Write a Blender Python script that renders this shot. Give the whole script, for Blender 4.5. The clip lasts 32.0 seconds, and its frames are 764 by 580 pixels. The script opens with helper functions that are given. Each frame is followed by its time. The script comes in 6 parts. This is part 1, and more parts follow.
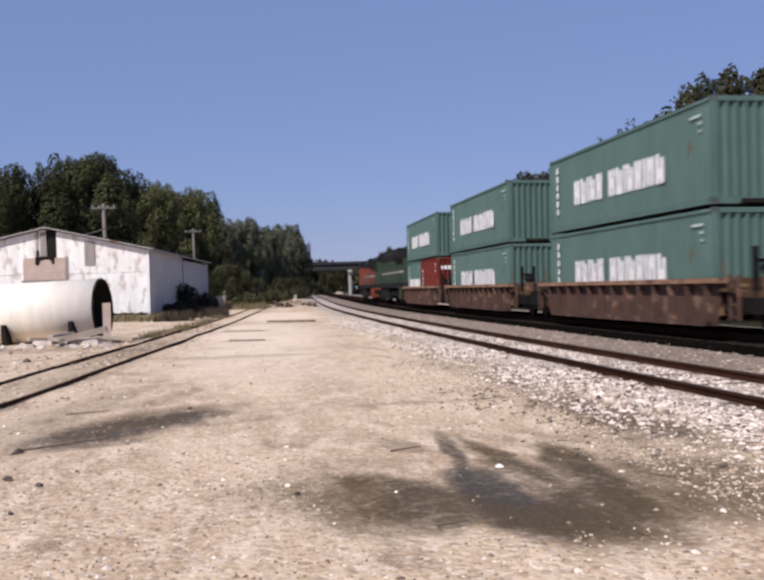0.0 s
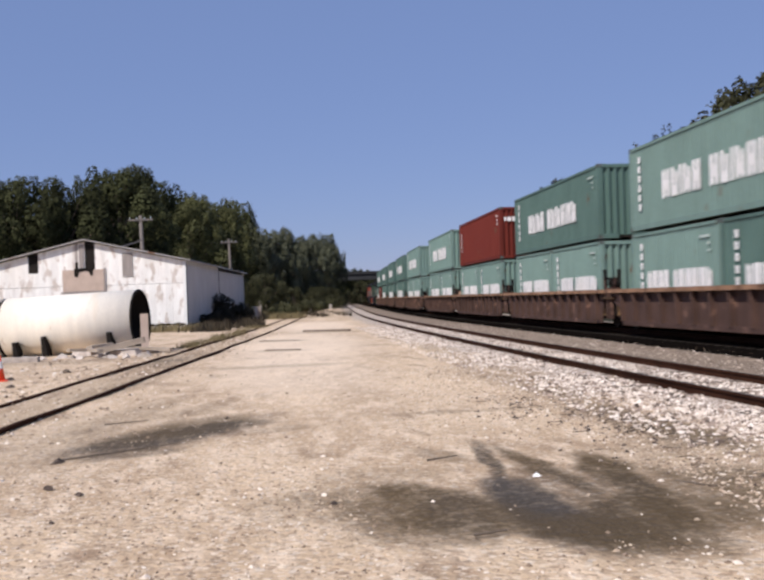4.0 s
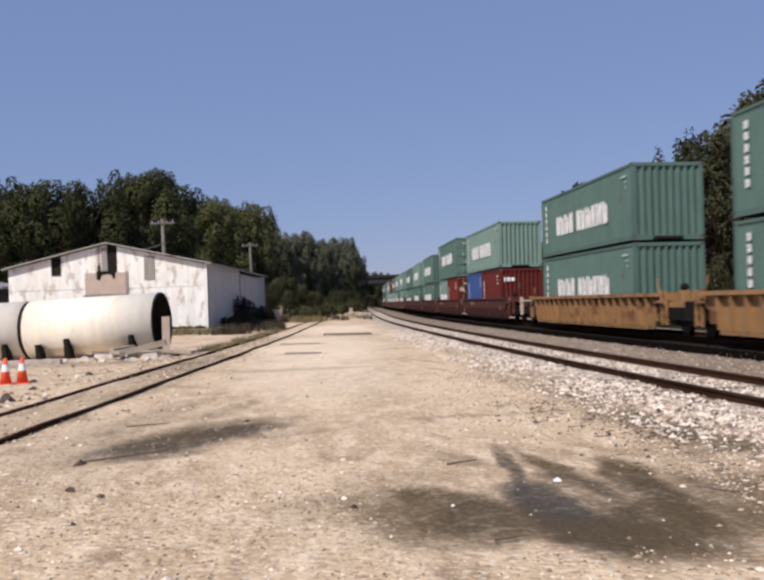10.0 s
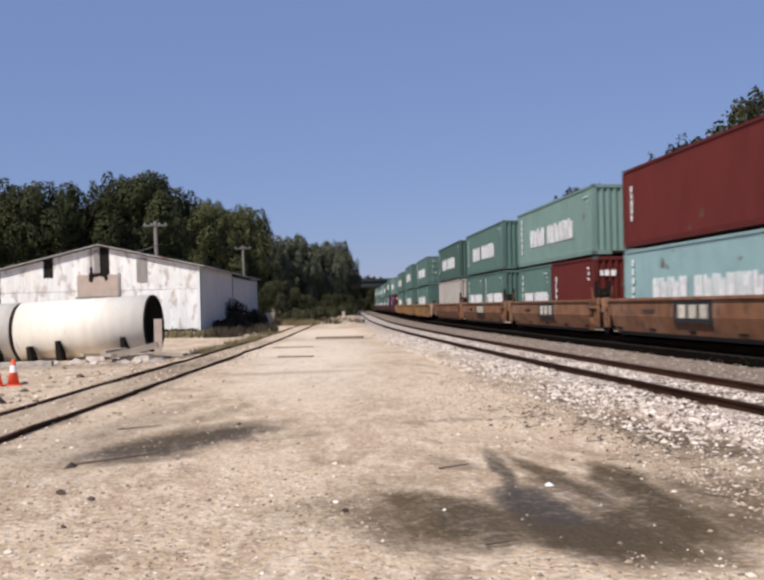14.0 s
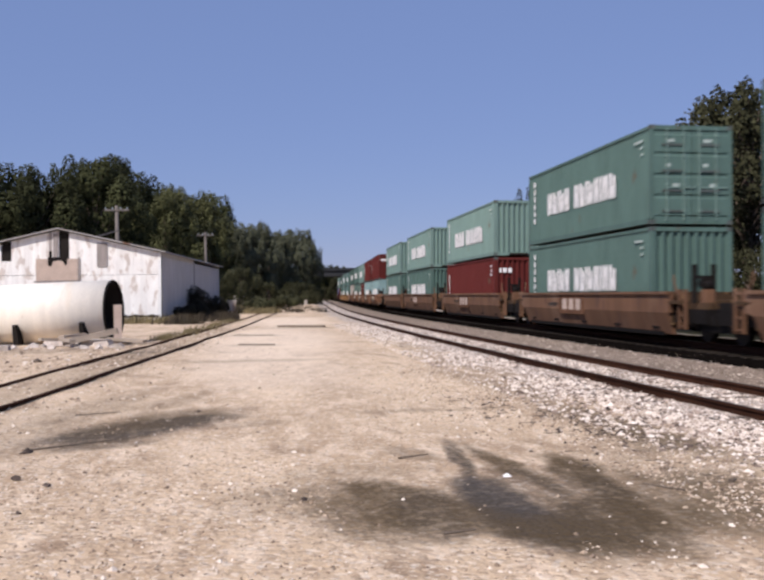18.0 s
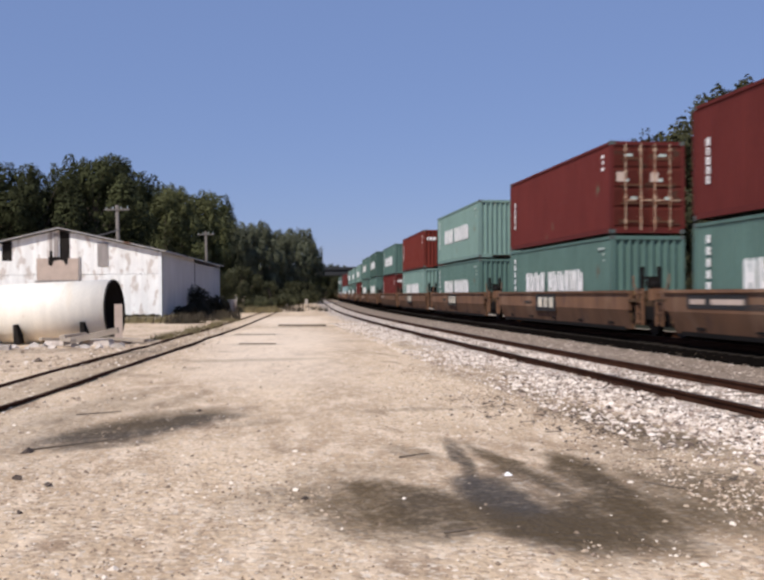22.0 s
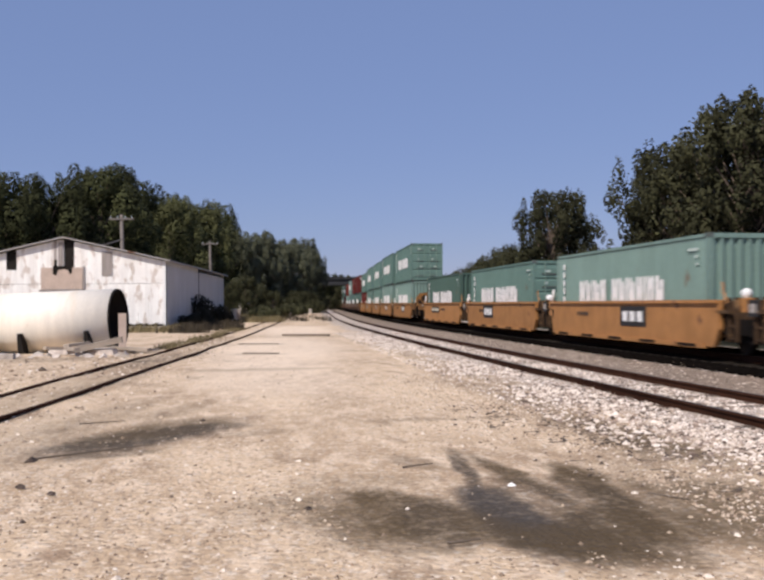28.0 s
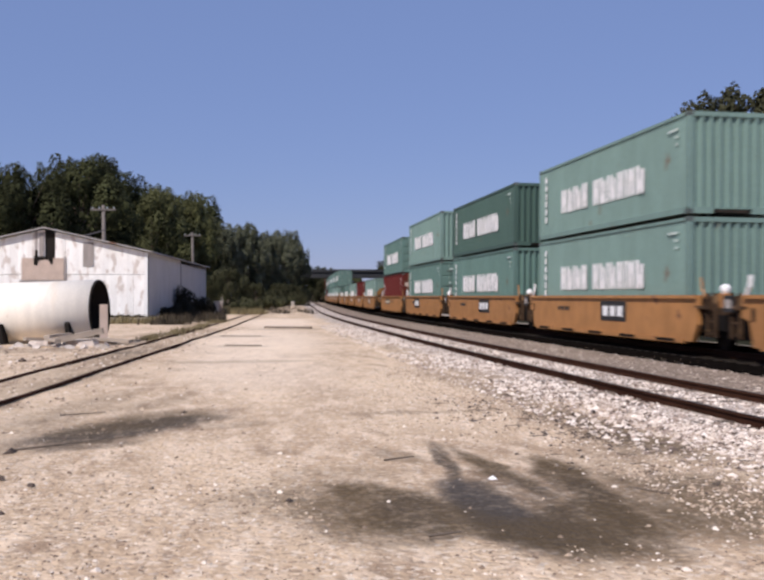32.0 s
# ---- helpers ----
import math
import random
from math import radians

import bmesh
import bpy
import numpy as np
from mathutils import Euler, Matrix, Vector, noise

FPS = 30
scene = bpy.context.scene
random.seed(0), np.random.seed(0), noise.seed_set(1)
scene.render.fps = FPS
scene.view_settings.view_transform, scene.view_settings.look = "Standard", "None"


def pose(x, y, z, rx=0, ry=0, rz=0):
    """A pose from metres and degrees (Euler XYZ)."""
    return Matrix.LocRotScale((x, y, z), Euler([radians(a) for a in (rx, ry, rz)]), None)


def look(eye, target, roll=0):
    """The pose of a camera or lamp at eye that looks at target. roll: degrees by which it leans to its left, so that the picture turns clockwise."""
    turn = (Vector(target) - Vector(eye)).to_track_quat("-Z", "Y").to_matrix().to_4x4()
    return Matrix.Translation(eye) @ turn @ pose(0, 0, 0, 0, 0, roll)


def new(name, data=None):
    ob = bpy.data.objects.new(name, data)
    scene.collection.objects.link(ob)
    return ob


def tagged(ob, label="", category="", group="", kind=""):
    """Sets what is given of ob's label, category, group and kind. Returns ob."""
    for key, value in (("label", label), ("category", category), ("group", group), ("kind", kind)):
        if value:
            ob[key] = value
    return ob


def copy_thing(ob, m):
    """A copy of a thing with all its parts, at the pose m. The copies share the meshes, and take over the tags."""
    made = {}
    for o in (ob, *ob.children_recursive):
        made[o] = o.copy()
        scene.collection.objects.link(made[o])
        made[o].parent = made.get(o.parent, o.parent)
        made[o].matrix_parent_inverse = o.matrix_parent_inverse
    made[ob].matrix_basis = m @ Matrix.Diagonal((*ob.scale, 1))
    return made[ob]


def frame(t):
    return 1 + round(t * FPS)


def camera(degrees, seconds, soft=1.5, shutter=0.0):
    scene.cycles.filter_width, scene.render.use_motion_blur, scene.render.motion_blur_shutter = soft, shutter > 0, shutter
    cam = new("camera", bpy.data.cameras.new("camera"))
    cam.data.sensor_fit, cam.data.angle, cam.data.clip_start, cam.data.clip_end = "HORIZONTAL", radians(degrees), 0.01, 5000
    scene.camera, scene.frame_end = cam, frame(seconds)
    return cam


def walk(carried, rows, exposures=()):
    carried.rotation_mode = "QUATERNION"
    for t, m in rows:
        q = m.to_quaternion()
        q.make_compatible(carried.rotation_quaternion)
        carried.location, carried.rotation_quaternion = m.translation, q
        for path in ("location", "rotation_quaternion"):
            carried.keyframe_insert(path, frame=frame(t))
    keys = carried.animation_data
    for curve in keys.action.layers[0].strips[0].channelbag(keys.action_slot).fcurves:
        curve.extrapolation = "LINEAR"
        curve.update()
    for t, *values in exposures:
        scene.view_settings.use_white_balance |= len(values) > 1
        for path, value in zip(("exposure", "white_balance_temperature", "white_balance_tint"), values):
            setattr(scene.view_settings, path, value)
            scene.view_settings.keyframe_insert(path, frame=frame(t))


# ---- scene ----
# ---------------------------------------------------------------- camera
EYE = (0.0, 0.0, 1.6)
CAMERA_ROWS = [  # seconds, tilt, lean, turn in degrees
    (0, 89.857, 1.561, -9.493),
    (0.5, 89.696, 1.374, -9.335),
    (1, 90.060, 1.345, -9.021),
    (1.5, 90.214, 1.774, -8.295),
    (2, 90.440, 1.801, -7.758),
    (2.5, 90.619, 2.127, -7.573),
    (3, 90.490, 2.133, -7.527),
    (3.5, 90.407, 2.001, -7.503),
    (5.5, 90.679, 2.138, -7.145),
    (6, 90.669, 1.822, -7.064),
    (6.5, 90.747, 1.841, -7.296),
    (7, 90.709, 1.733, -7.434),
    (7.5, 90.857, 1.808, -7.300),
    (8, 90.933, 1.843, -7.121),
    (8.5, 90.839, 1.864, -6.766),
    (9, 90.935, 1.870, -6.660),
    (9.5, 91.016, 1.992, -6.725),
    (10, 90.701, 1.840, -6.219),
    (10.5, 90.683, 1.919, -6.327),
    (11, 90.769, 1.937, -6.059),
    (11.5, 90.781, 1.905, -5.928),
    (12, 90.807, 1.946, -6.004),
    (12.5, 90.541, 1.881, -6.051),
    (13, 90.747, 1.707, -5.896),
    (13.5, 90.864, 1.764, -6.285),
    (14, 90.910, 1.505, -6.651),
    (14.5, 90.593, 0.962, -7.324),
    (16.5, 90.267, 0.572, -8.392),
    (17, 90.099, 0.423, -8.670),
    (17.5, 90.034, 0.497, -8.879),
    (18, 90.268, 0.497, -8.864),
    (18.5, 90.573, 0.603, -8.839),
    (19, 90.301, 0.561, -8.910),
    (19.5, 90.163, 0.474, -8.783),
    (20, 90.171, 0.459, -8.894),
    (20.5, 90.121, 0.510, -8.844),
    (21, 89.985, 0.348, -9.033),
    (21.5, 90.206, 0.390, -8.889),
    (22, 90.211, 0.587, -8.827),
    (22.5, 90.392, 0.332, -8.660),
    (23, 90.444, 0.323, -8.666),
    (23.5, 90.531, 0.269, -8.679),
    (24, 90.455, 0.275, -8.609),
    (24.5, 90.405, 0.331, -8.691),
    (25, 90.496, 0.281, -8.524),
    (25.5, 90.498, 0.423, -8.534),
    (27.5, 90.779, 0.403, -8.597),
    (28, 90.790, 0.477, -8.606),
    (28.5, 90.627, 0.449, -8.498),
    (29, 90.587, 0.673, -8.491),
    (29.5, 90.552, 0.555, -8.568),
    (30, 90.346, 0.280, -8.758),
    (30.5, 90.401, 0.433, -8.737),
    (31, 90.367, 0.475, -8.749),
    (31.5, 90.480, 0.106, -9.214),
    (32, 90.375, 0.059, -9.626),
]
cam = camera(42.92, 32.0, soft=2.8, shutter=0.3)
walk(cam, [(t, pose(*EYE, a, b, c)) for t, a, b, c in CAMERA_ROWS], exposures=[(0.0, 0.08, 6450, 16), (1.0, 0.07, 6500, 15), (2.0, 0.07, 6610, 7), (3.0, 0.07, 6470, 13), (6.0, 0.06, 6570, 14), (7.0, 0.06, 6570, 14), (8.0, 0.06, 6590, 11), (9.0, 0.06, 6670, 12), (11.0, 0.06, 6810, 12), (12.0, 0.06, 6630, 13), (13.0, 0.06, 6590, 12), (14.0, 0.06, 6530, 11), (17.0, 0.07, 6480, 14), (18.0, 0.07, 6470, 16), (19.0, 0.07, 6440, 17), (20.0, 0.07, 6470, 12), (21.0, 0.07, 6460, 17), (22.0, 0.07, 6460, 12), (23.0, 0.07, 6460, 10), (24.0, 0.08, 6460, 16), (25.0, 0.08, 6460, 16), (28.0, 0.06, 6700, 14), (29.0, 0.06, 6480, 13), (30.0, 0.06, 6490, 13), (32.0, 0.06, 6460, 16)])

# ---------------------------------------------------------------- sky and sun
SUN_FROM = Vector((-0.50, -0.54, 0.80)).normalized()
world = bpy.data.worlds.new("sky")
world.use_nodes = True
scene.world = world
wn = world.node_tree.nodes
sky = wn.new("ShaderNodeTexSky")
sky.sky_type = "NISHITA"
sky.sun_disc = False
sky.sun_elevation = math.asin(SUN_FROM.z)
sky.sun_rotation = math.atan2(SUN_FROM.x, SUN_FROM.y)
sky.air_density, sky.dust_density, sky.ozone_density = 1.0, 0.12, 5.0
wn["Background"].inputs["Strength"].default_value = 0.078
veil = wn.new("ShaderNodeMix")
veil.data_type, veil.blend_type = "RGBA", "MULTIPLY"
veil.inputs[0].default_value, veil.inputs[7].default_value = 1.0, (1.12, 0.98, 1.05, 1.0)  # the violet cast of a hazy summer sky
world.node_tree.links.new(sky.outputs[0], veil.inputs[6])
haze = wn.new("ShaderNodeMix")  # thin even summer haze over the whole sky
haze.data_type = "RGBA"
haze.inputs[0].default_value, haze.inputs[7].default_value = 0.64, (2.59, 3.85, 7.34, 1.0)
world.node_tree.links.new(veil.outputs[2], haze.inputs[6])
world.node_tree.links.new(haze.outputs[2], wn["Background"].inputs["Color"])
sun = new("sun", bpy.data.lights.new("sun", "SUN"))
sun.data.energy, sun.data.angle, sun.data.color = 4.4, radians(0.5), (1.0, 0.94, 0.86)
sun.matrix_world = look(SUN_FROM * 50, (0, 0, 0))


# ---------------------------------------------------------------- materials
def material(name, col, rough=0.65, metal=0.0, var=0.18, scale=1.5, fine=25.0, bump=0.15, spots=None, stretch=(1, 1, 1), dirt=None, gloss=0.5):
    """Paint, wood or stone: two scales of noise in the colour, fine relief, a tone of its own for each object; spots: colour, share, scale."""
    m = bpy.data.materials.new(name)
    m.use_nodes = True
    nt = m.node_tree
    n, k = nt.nodes, nt.links.new
    b = n["Principled BSDF"]
    b.inputs["Roughness"].default_value, b.inputs["Metallic"].default_value = rough, metal
    b.inputs["Specular IOR Level"].default_value = gloss
    co = n.new("ShaderNodeTexCoord")
    mp = n.new("ShaderNodeMapping")
    mp.inputs["Scale"].default_value = stretch
    k(co.outputs["Object"], mp.inputs[0])

    def noise_of(sc, detail=4.0):
        t = n.new("ShaderNodeTexNoise")
        t.inputs["Scale"].default_value, t.inputs["Detail"].default_value = sc, detail
        k(mp.outputs[0], t.inputs["Vector"])
        return t.outputs["Fac"]

    def mix(fac, a, c, kind="MIX"):
        t = n.new("ShaderNodeMix")
        t.data_type, t.blend_type = "RGBA", kind
        for s, v in ((t.inputs[0], fac), (t.inputs[6], a), (t.inputs[7], c)):
            if hasattr(v, "links"):
                k(v, s)
            else:
                s.default_value = v
        return t.outputs[2]

    def ramp(fac, lo, hi):
        t = n.new("ShaderNodeMapRange")
        t.inputs["From Min"].default_value, t.inputs["From Max"].default_value = lo, hi
        k(fac, t.inputs["Value"])
        return t.outputs["Result"]

    c4 = lambda c, f=1.0: (*[min(1.0, x * f) for x in c], 1.0)
    out = mix(ramp(noise_of(scale), 0.3, 0.7), c4(col, 1 - var), c4(col, 1 + var))
    grain = noise_of(fine, 6.0)
    out = mix(ramp(grain, 0.3, 0.75), mix(0.35, out, c4(col, 0.55)), out)
    if dirt:
        out = mix(ramp(noise_of(dirt[2], 5.0), 0.72 - dirt[1], 0.80), out, c4(dirt[0]))
    if spots:
        out = mix(ramp(noise_of(spots[2], 8.0), 0.70 - spots[1], 0.74 - spots[1] * 0.8), out, c4(spots[0]))
    info = n.new("ShaderNodeObjectInfo")
    tone = n.new("ShaderNodeMapRange")
    tone.inputs["To Min"].default_value, tone.inputs["To Max"].default_value = 1 - var * 0.6, 1 + var * 0.6
    k(info.outputs["Random"], tone.inputs["Value"])
    hs = n.new("ShaderNodeHueSaturation")
    k(tone.outputs[0], hs.inputs["Value"])
    k(out, hs.inputs["Color"])
    k(hs.outputs[0], b.inputs["Base Color"])
    if bump:
        bp = n.new("ShaderNodeBump")
        bp.inputs["Strength"].default_value, bp.inputs["Distance"].default_value = bump, 0.02
        k(grain, bp.inputs["Height"])
        k(bp.outputs[0], b.inputs["Normal"])
    return m


RUST = (0.16, 0.075, 0.04)
M = {
    "green": material("teal_paint", (0.090, 0.158, 0.136), 0.6, gloss=0.3, var=0.14, spots=((0.10, 0.085, 0.06), 0.025, 2.2), stretch=(1, 1, 0.4)),
    "fresh": material("fresh_teal_paint", (0.112, 0.196, 0.170), 0.6, gloss=0.3, var=0.12, spots=((0.10, 0.085, 0.06), 0.02, 2.2), stretch=(1, 1, 0.4)),
    "pale": material("faded_teal_paint", (0.175, 0.270, 0.238), 0.6, gloss=0.3, var=0.10, spots=((0.14, 0.12, 0.09), 0.03, 2.2), stretch=(1, 1, 0.4)),
    "dark": material("dark_teal_paint", (0.059, 0.108, 0.089), 0.6, gloss=0.3, var=0.10, spots=((0.10, 0.085, 0.06), 0.025, 2.2), stretch=(1, 1, 0.4)),
    "red": material("brick_red_paint", (0.150, 0.030, 0.022), 0.7, gloss=0.1, var=0.12, spots=((0.10, 0.085, 0.06), 0.025, 2.2), stretch=(1, 1, 0.4)),
    # doors darker than the red walls: shade of the end put into the paint
    "door_red": material("shaded_red_paint", (0.088, 0.020, 0.014), 0.7, gloss=0.1, var=0.2, scale=3.0, spots=((0.06, 0.03, 0.02), 0.12, 3.0)),
    "maroon": material("maroon_paint", (0.115, 0.024, 0.021), 0.7, gloss=0.1, var=0.12, spots=((0.10, 0.085, 0.06), 0.025, 2.2), stretch=(1, 1, 0.4)),
    "blue": material("blue_paint", (0.03, 0.075, 0.24), 0.5, var=0.10),
    "sky": material("light_blue_paint", (0.24, 0.37, 0.375), 0.55, var=0.10, spots=((0.10, 0.085, 0.06), 0.025, 2.2)),
    "white": material("white_paint", (0.44, 0.41, 0.375), 0.6, var=0.10, spots=((0.33, 0.25, 0.19), 0.15, 1.8), stretch=(1, 1, 0.3), dirt=((0.34, 0.27, 0.22), 0.26, 0.9)),
    "faded_letter": material("chalky_faded_lettering", (0.42, 0.50, 0.46), 0.7, var=0.2, bump=0.0),
    "worn_letter": material("grimy_cream_lettering", (0.66, 0.60, 0.48), 0.7, var=0.25, scale=5.0, bump=0.0),
    "letter": material("white_lettering", (0.88, 0.88, 0.86), 0.6, var=0.05, bump=0.0),
    "tan_box": material("tan_box_paint", (0.50, 0.30, 0.19), 0.7, var=0.15),
    "placard": material("red_placard", (0.36, 0.08, 0.08), 0.5, var=0.05, bump=0.0),
    "casting": material("worn_steel", (0.10, 0.12, 0.11), 0.6, 0.3),
    "zinc": material("galvanised_steel", (0.40, 0.44, 0.43), 0.45, 0.5),
    "well_brown": material("rusty_brown_well_paint", (0.100, 0.056, 0.042), 0.8, gloss=0.25, var=0.25, spots=((0.22, 0.13, 0.09), 0.12, 1.6)),
    "well_rust": material("dark_rust_well_paint", (0.088, 0.050, 0.039), 0.8, gloss=0.25, var=0.25, spots=((0.22, 0.125, 0.09), 0.10, 1.6)),
    "ochre": material("rusty_ochre_paint", (0.26, 0.125, 0.040), 0.75, gloss=0.2, var=0.3, scale=2.5, spots=((0.07, 0.035, 0.02), 0.17, 3.0)),
    "grime": material("greasy_brown_steel", (0.070, 0.042, 0.024), 0.85, gloss=0.15, var=0.35, spots=((0.20, 0.12, 0.06), 0.10, 3.0)),
    "dust_mark": material("faded_pinkish_lettering", (0.30, 0.17, 0.14), 0.8, var=0.2, bump=0.0),
    "pale_chord": material("pale_rust_chord_paint", (0.31, 0.18, 0.11), 0.85, gloss=0.2, var=0.25, spots=((0.13, 0.07, 0.045), 0.14, 1.8)),
    "well_maroon": material("maroon_well_paint", (0.085, 0.024, 0.020), 0.7, gloss=0.25, var=0.2, spots=((0.26, 0.12, 0.1), 0.08, 1.8)),
    "well_mustard": material("mustard_well_paint", (0.29, 0.162, 0.072), 0.7, gloss=0.25, var=0.2, spots=(RUST, 0.15, 1.9)),
    "well_orange": material("weathered_orange_well_paint", (0.25, 0.115, 0.058), 0.75, gloss=0.25, var=0.25, spots=((0.14, 0.075, 0.05), 0.12, 2.6), dirt=((0.34, 0.20, 0.13), 0.20, 1.1)),
    "well_tan": material("grimy_orange_well_paint", (0.165, 0.086, 0.049), 0.75, gloss=0.25, var=0.25, spots=((0.11, 0.06, 0.042), 0.12, 2.4), dirt=((0.26, 0.165, 0.11), 0.18, 0.9), stretch=(1, 1, 0.35)),
    "well_yellow": material("yellow_orange_well_paint", (0.41, 0.195, 0.070), 0.6, gloss=0.25, var=0.18, spots=(RUST, 0.06, 1.5)),
    "black": material("black_enamel", (0.012, 0.012, 0.013), 0.5, var=0.1),
    "bogie": material("oily_black_steel", (0.014, 0.012, 0.011), 0.75, 0.2, gloss=0.12, var=0.3),
    "wheel": material("wheel_steel", (0.025, 0.02, 0.018), 0.55, 0.6, gloss=0.12, var=0.3),
    "loco_orange": material("orange_engine_paint", (0.22, 0.045, 0.022), 0.5, var=0.1),
    "loco_green": material("dark_green_engine_paint", (0.028, 0.06, 0.032), 0.5, var=0.1),
    "loco_roof": material("sooty_black_roof_paint", (0.018, 0.018, 0.02), 0.7, gloss=0.12, var=0.3),
    "glass": material("dark_glass", (0.02, 0.025, 0.03), 0.08, var=0.0, bump=0.0),
    "rail": material("brown_rail_steel", (0.050, 0.022, 0.013), 0.9, 0.0, var=0.3, gloss=0.05),
    "rail_head": material("dull_rail_steel", (0.09, 0.065, 0.05), 0.55, 0.5, var=0.2),
    # ties near black: the train's shadow put into the colour
    "shadowed_tie": material("shadow_dark_timber_tie", (0.03, 0.024, 0.019), 0.9, gloss=0.12, var=0.3, stretch=(1, 6, 6)),
    # leafy soil near black: the shade beyond the train put into the colour
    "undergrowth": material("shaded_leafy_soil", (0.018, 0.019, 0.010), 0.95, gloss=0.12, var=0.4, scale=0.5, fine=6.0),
    "tie": material("weathered_timber_tie", (0.13, 0.10, 0.075), 0.9, var=0.3, stretch=(1, 6, 6)),
    "stone": material("pale_limestone", (0.56, 0.49, 0.43), 0.95, var=0.3, scale=6.0),
    "dark_stone": material("brown_stone", (0.070, 0.050, 0.040), 0.95, var=0.35, scale=6.0),
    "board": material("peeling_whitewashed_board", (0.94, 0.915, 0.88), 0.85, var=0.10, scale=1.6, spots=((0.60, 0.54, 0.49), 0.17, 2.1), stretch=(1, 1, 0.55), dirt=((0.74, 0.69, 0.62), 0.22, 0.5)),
    # long walls greyer than the gable: their shade put into the whitewash
    "side_board": material("shaded_whitewash", (0.54, 0.53, 0.53), 0.85, var=0.10, scale=0.8, dirt=((0.50, 0.48, 0.47), 0.2, 0.5), stretch=(1, 1, 0.5)),
    "grey_board": material("greyed_board", (0.36, 0.32, 0.30), 0.9, var=0.2, stretch=(3, 3, 0.4)),
    "worn_rod": material("cream_worn_rod", (0.47, 0.34, 0.23), 0.6, var=0.25, scale=6.0, spots=((0.25, 0.10, 0.05), 0.2, 9.0)),
    "dry_grass": material("dry_olive_grass", (0.21, 0.17, 0.085), 0.9, var=0.35, scale=0.6, bump=0.0),
    "hatch": material("tan_plywood", (0.52, 0.41, 0.34), 0.85, var=0.12),
    "roofing": material("grey_tin_roofing", (0.34, 0.32, 0.31), 0.6, 0.3, var=0.2, spots=(RUST, 0.1, 1.0)),
    # near black: unlit insides put into the colour; also for dark wedges and rim
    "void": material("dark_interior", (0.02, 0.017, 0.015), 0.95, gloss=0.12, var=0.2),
    "pipe": material("cream_painted_steel", (0.87, 0.81, 0.70), 0.6, var=0.08, spots=((0.40, 0.25, 0.14), 0.015, 1.6), dirt=((0.72, 0.60, 0.44), 0.14, 0.8), stretch=(2.4, 0.5, 0.5)),
    "rust": material("rusty_steel", (0.12, 0.06, 0.035), 0.85, gloss=0.12, var=0.3),
    "cone": material("orange_cone_rubber", (0.85, 0.10, 0.035), 0.55, var=0.06),
    "timber": material("grey_weathered_timber", (0.38, 0.32, 0.26), 0.9, var=0.25, stretch=(1, 5, 5)),
    "pole": material("weathered_pole_wood", (0.15, 0.13, 0.115), 0.9, var=0.2, stretch=(5, 5, 0.6)),
    "concrete": material("bridge_concrete", (0.42, 0.40, 0.37), 0.9, var=0.18),
    "girder": material("dark_girder_steel", (0.035, 0.037, 0.04), 0.7, gloss=0.12, var=0.2),
    "bark": material("grey_brown_bark", (0.16, 0.12, 0.09), 0.95, var=0.3, stretch=(4, 4, 0.7)),
    "leaf_a": material("dark_green_leaves", (0.046, 0.051, 0.022), 0.9, gloss=0.12, var=0.45, scale=0.35, fine=3.0, bump=0.0),
    "leaf_b": material("olive_leaves", (0.074, 0.078, 0.034), 0.9, gloss=0.12, var=0.4, scale=0.35, fine=3.0, bump=0.0),
    "leaf_c": material("grey_green_leaves", (0.052, 0.053, 0.027), 0.9, gloss=0.12, var=0.4, scale=0.35, fine=3.0, bump=0.0),
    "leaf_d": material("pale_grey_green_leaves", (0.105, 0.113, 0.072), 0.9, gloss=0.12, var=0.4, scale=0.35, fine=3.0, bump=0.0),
    "scrub": material("dark_scrub_leaves", (0.036, 0.033, 0.024), 0.9, gloss=0.12, var=0.4, scale=0.8, fine=4.0, bump=0.0),
    "grass": material("dry_grass", (0.055, 0.042, 0.024), 0.9, var=0.4, scale=0.8),
    "verge": material("weedy_soil", (0.13, 0.115, 0.06), 0.95, var=0.4, scale=0.5, fine=6.0),
    "shed": material("dark_red_brown_boards", (0.07, 0.03, 0.025), 0.9, var=0.3),
}


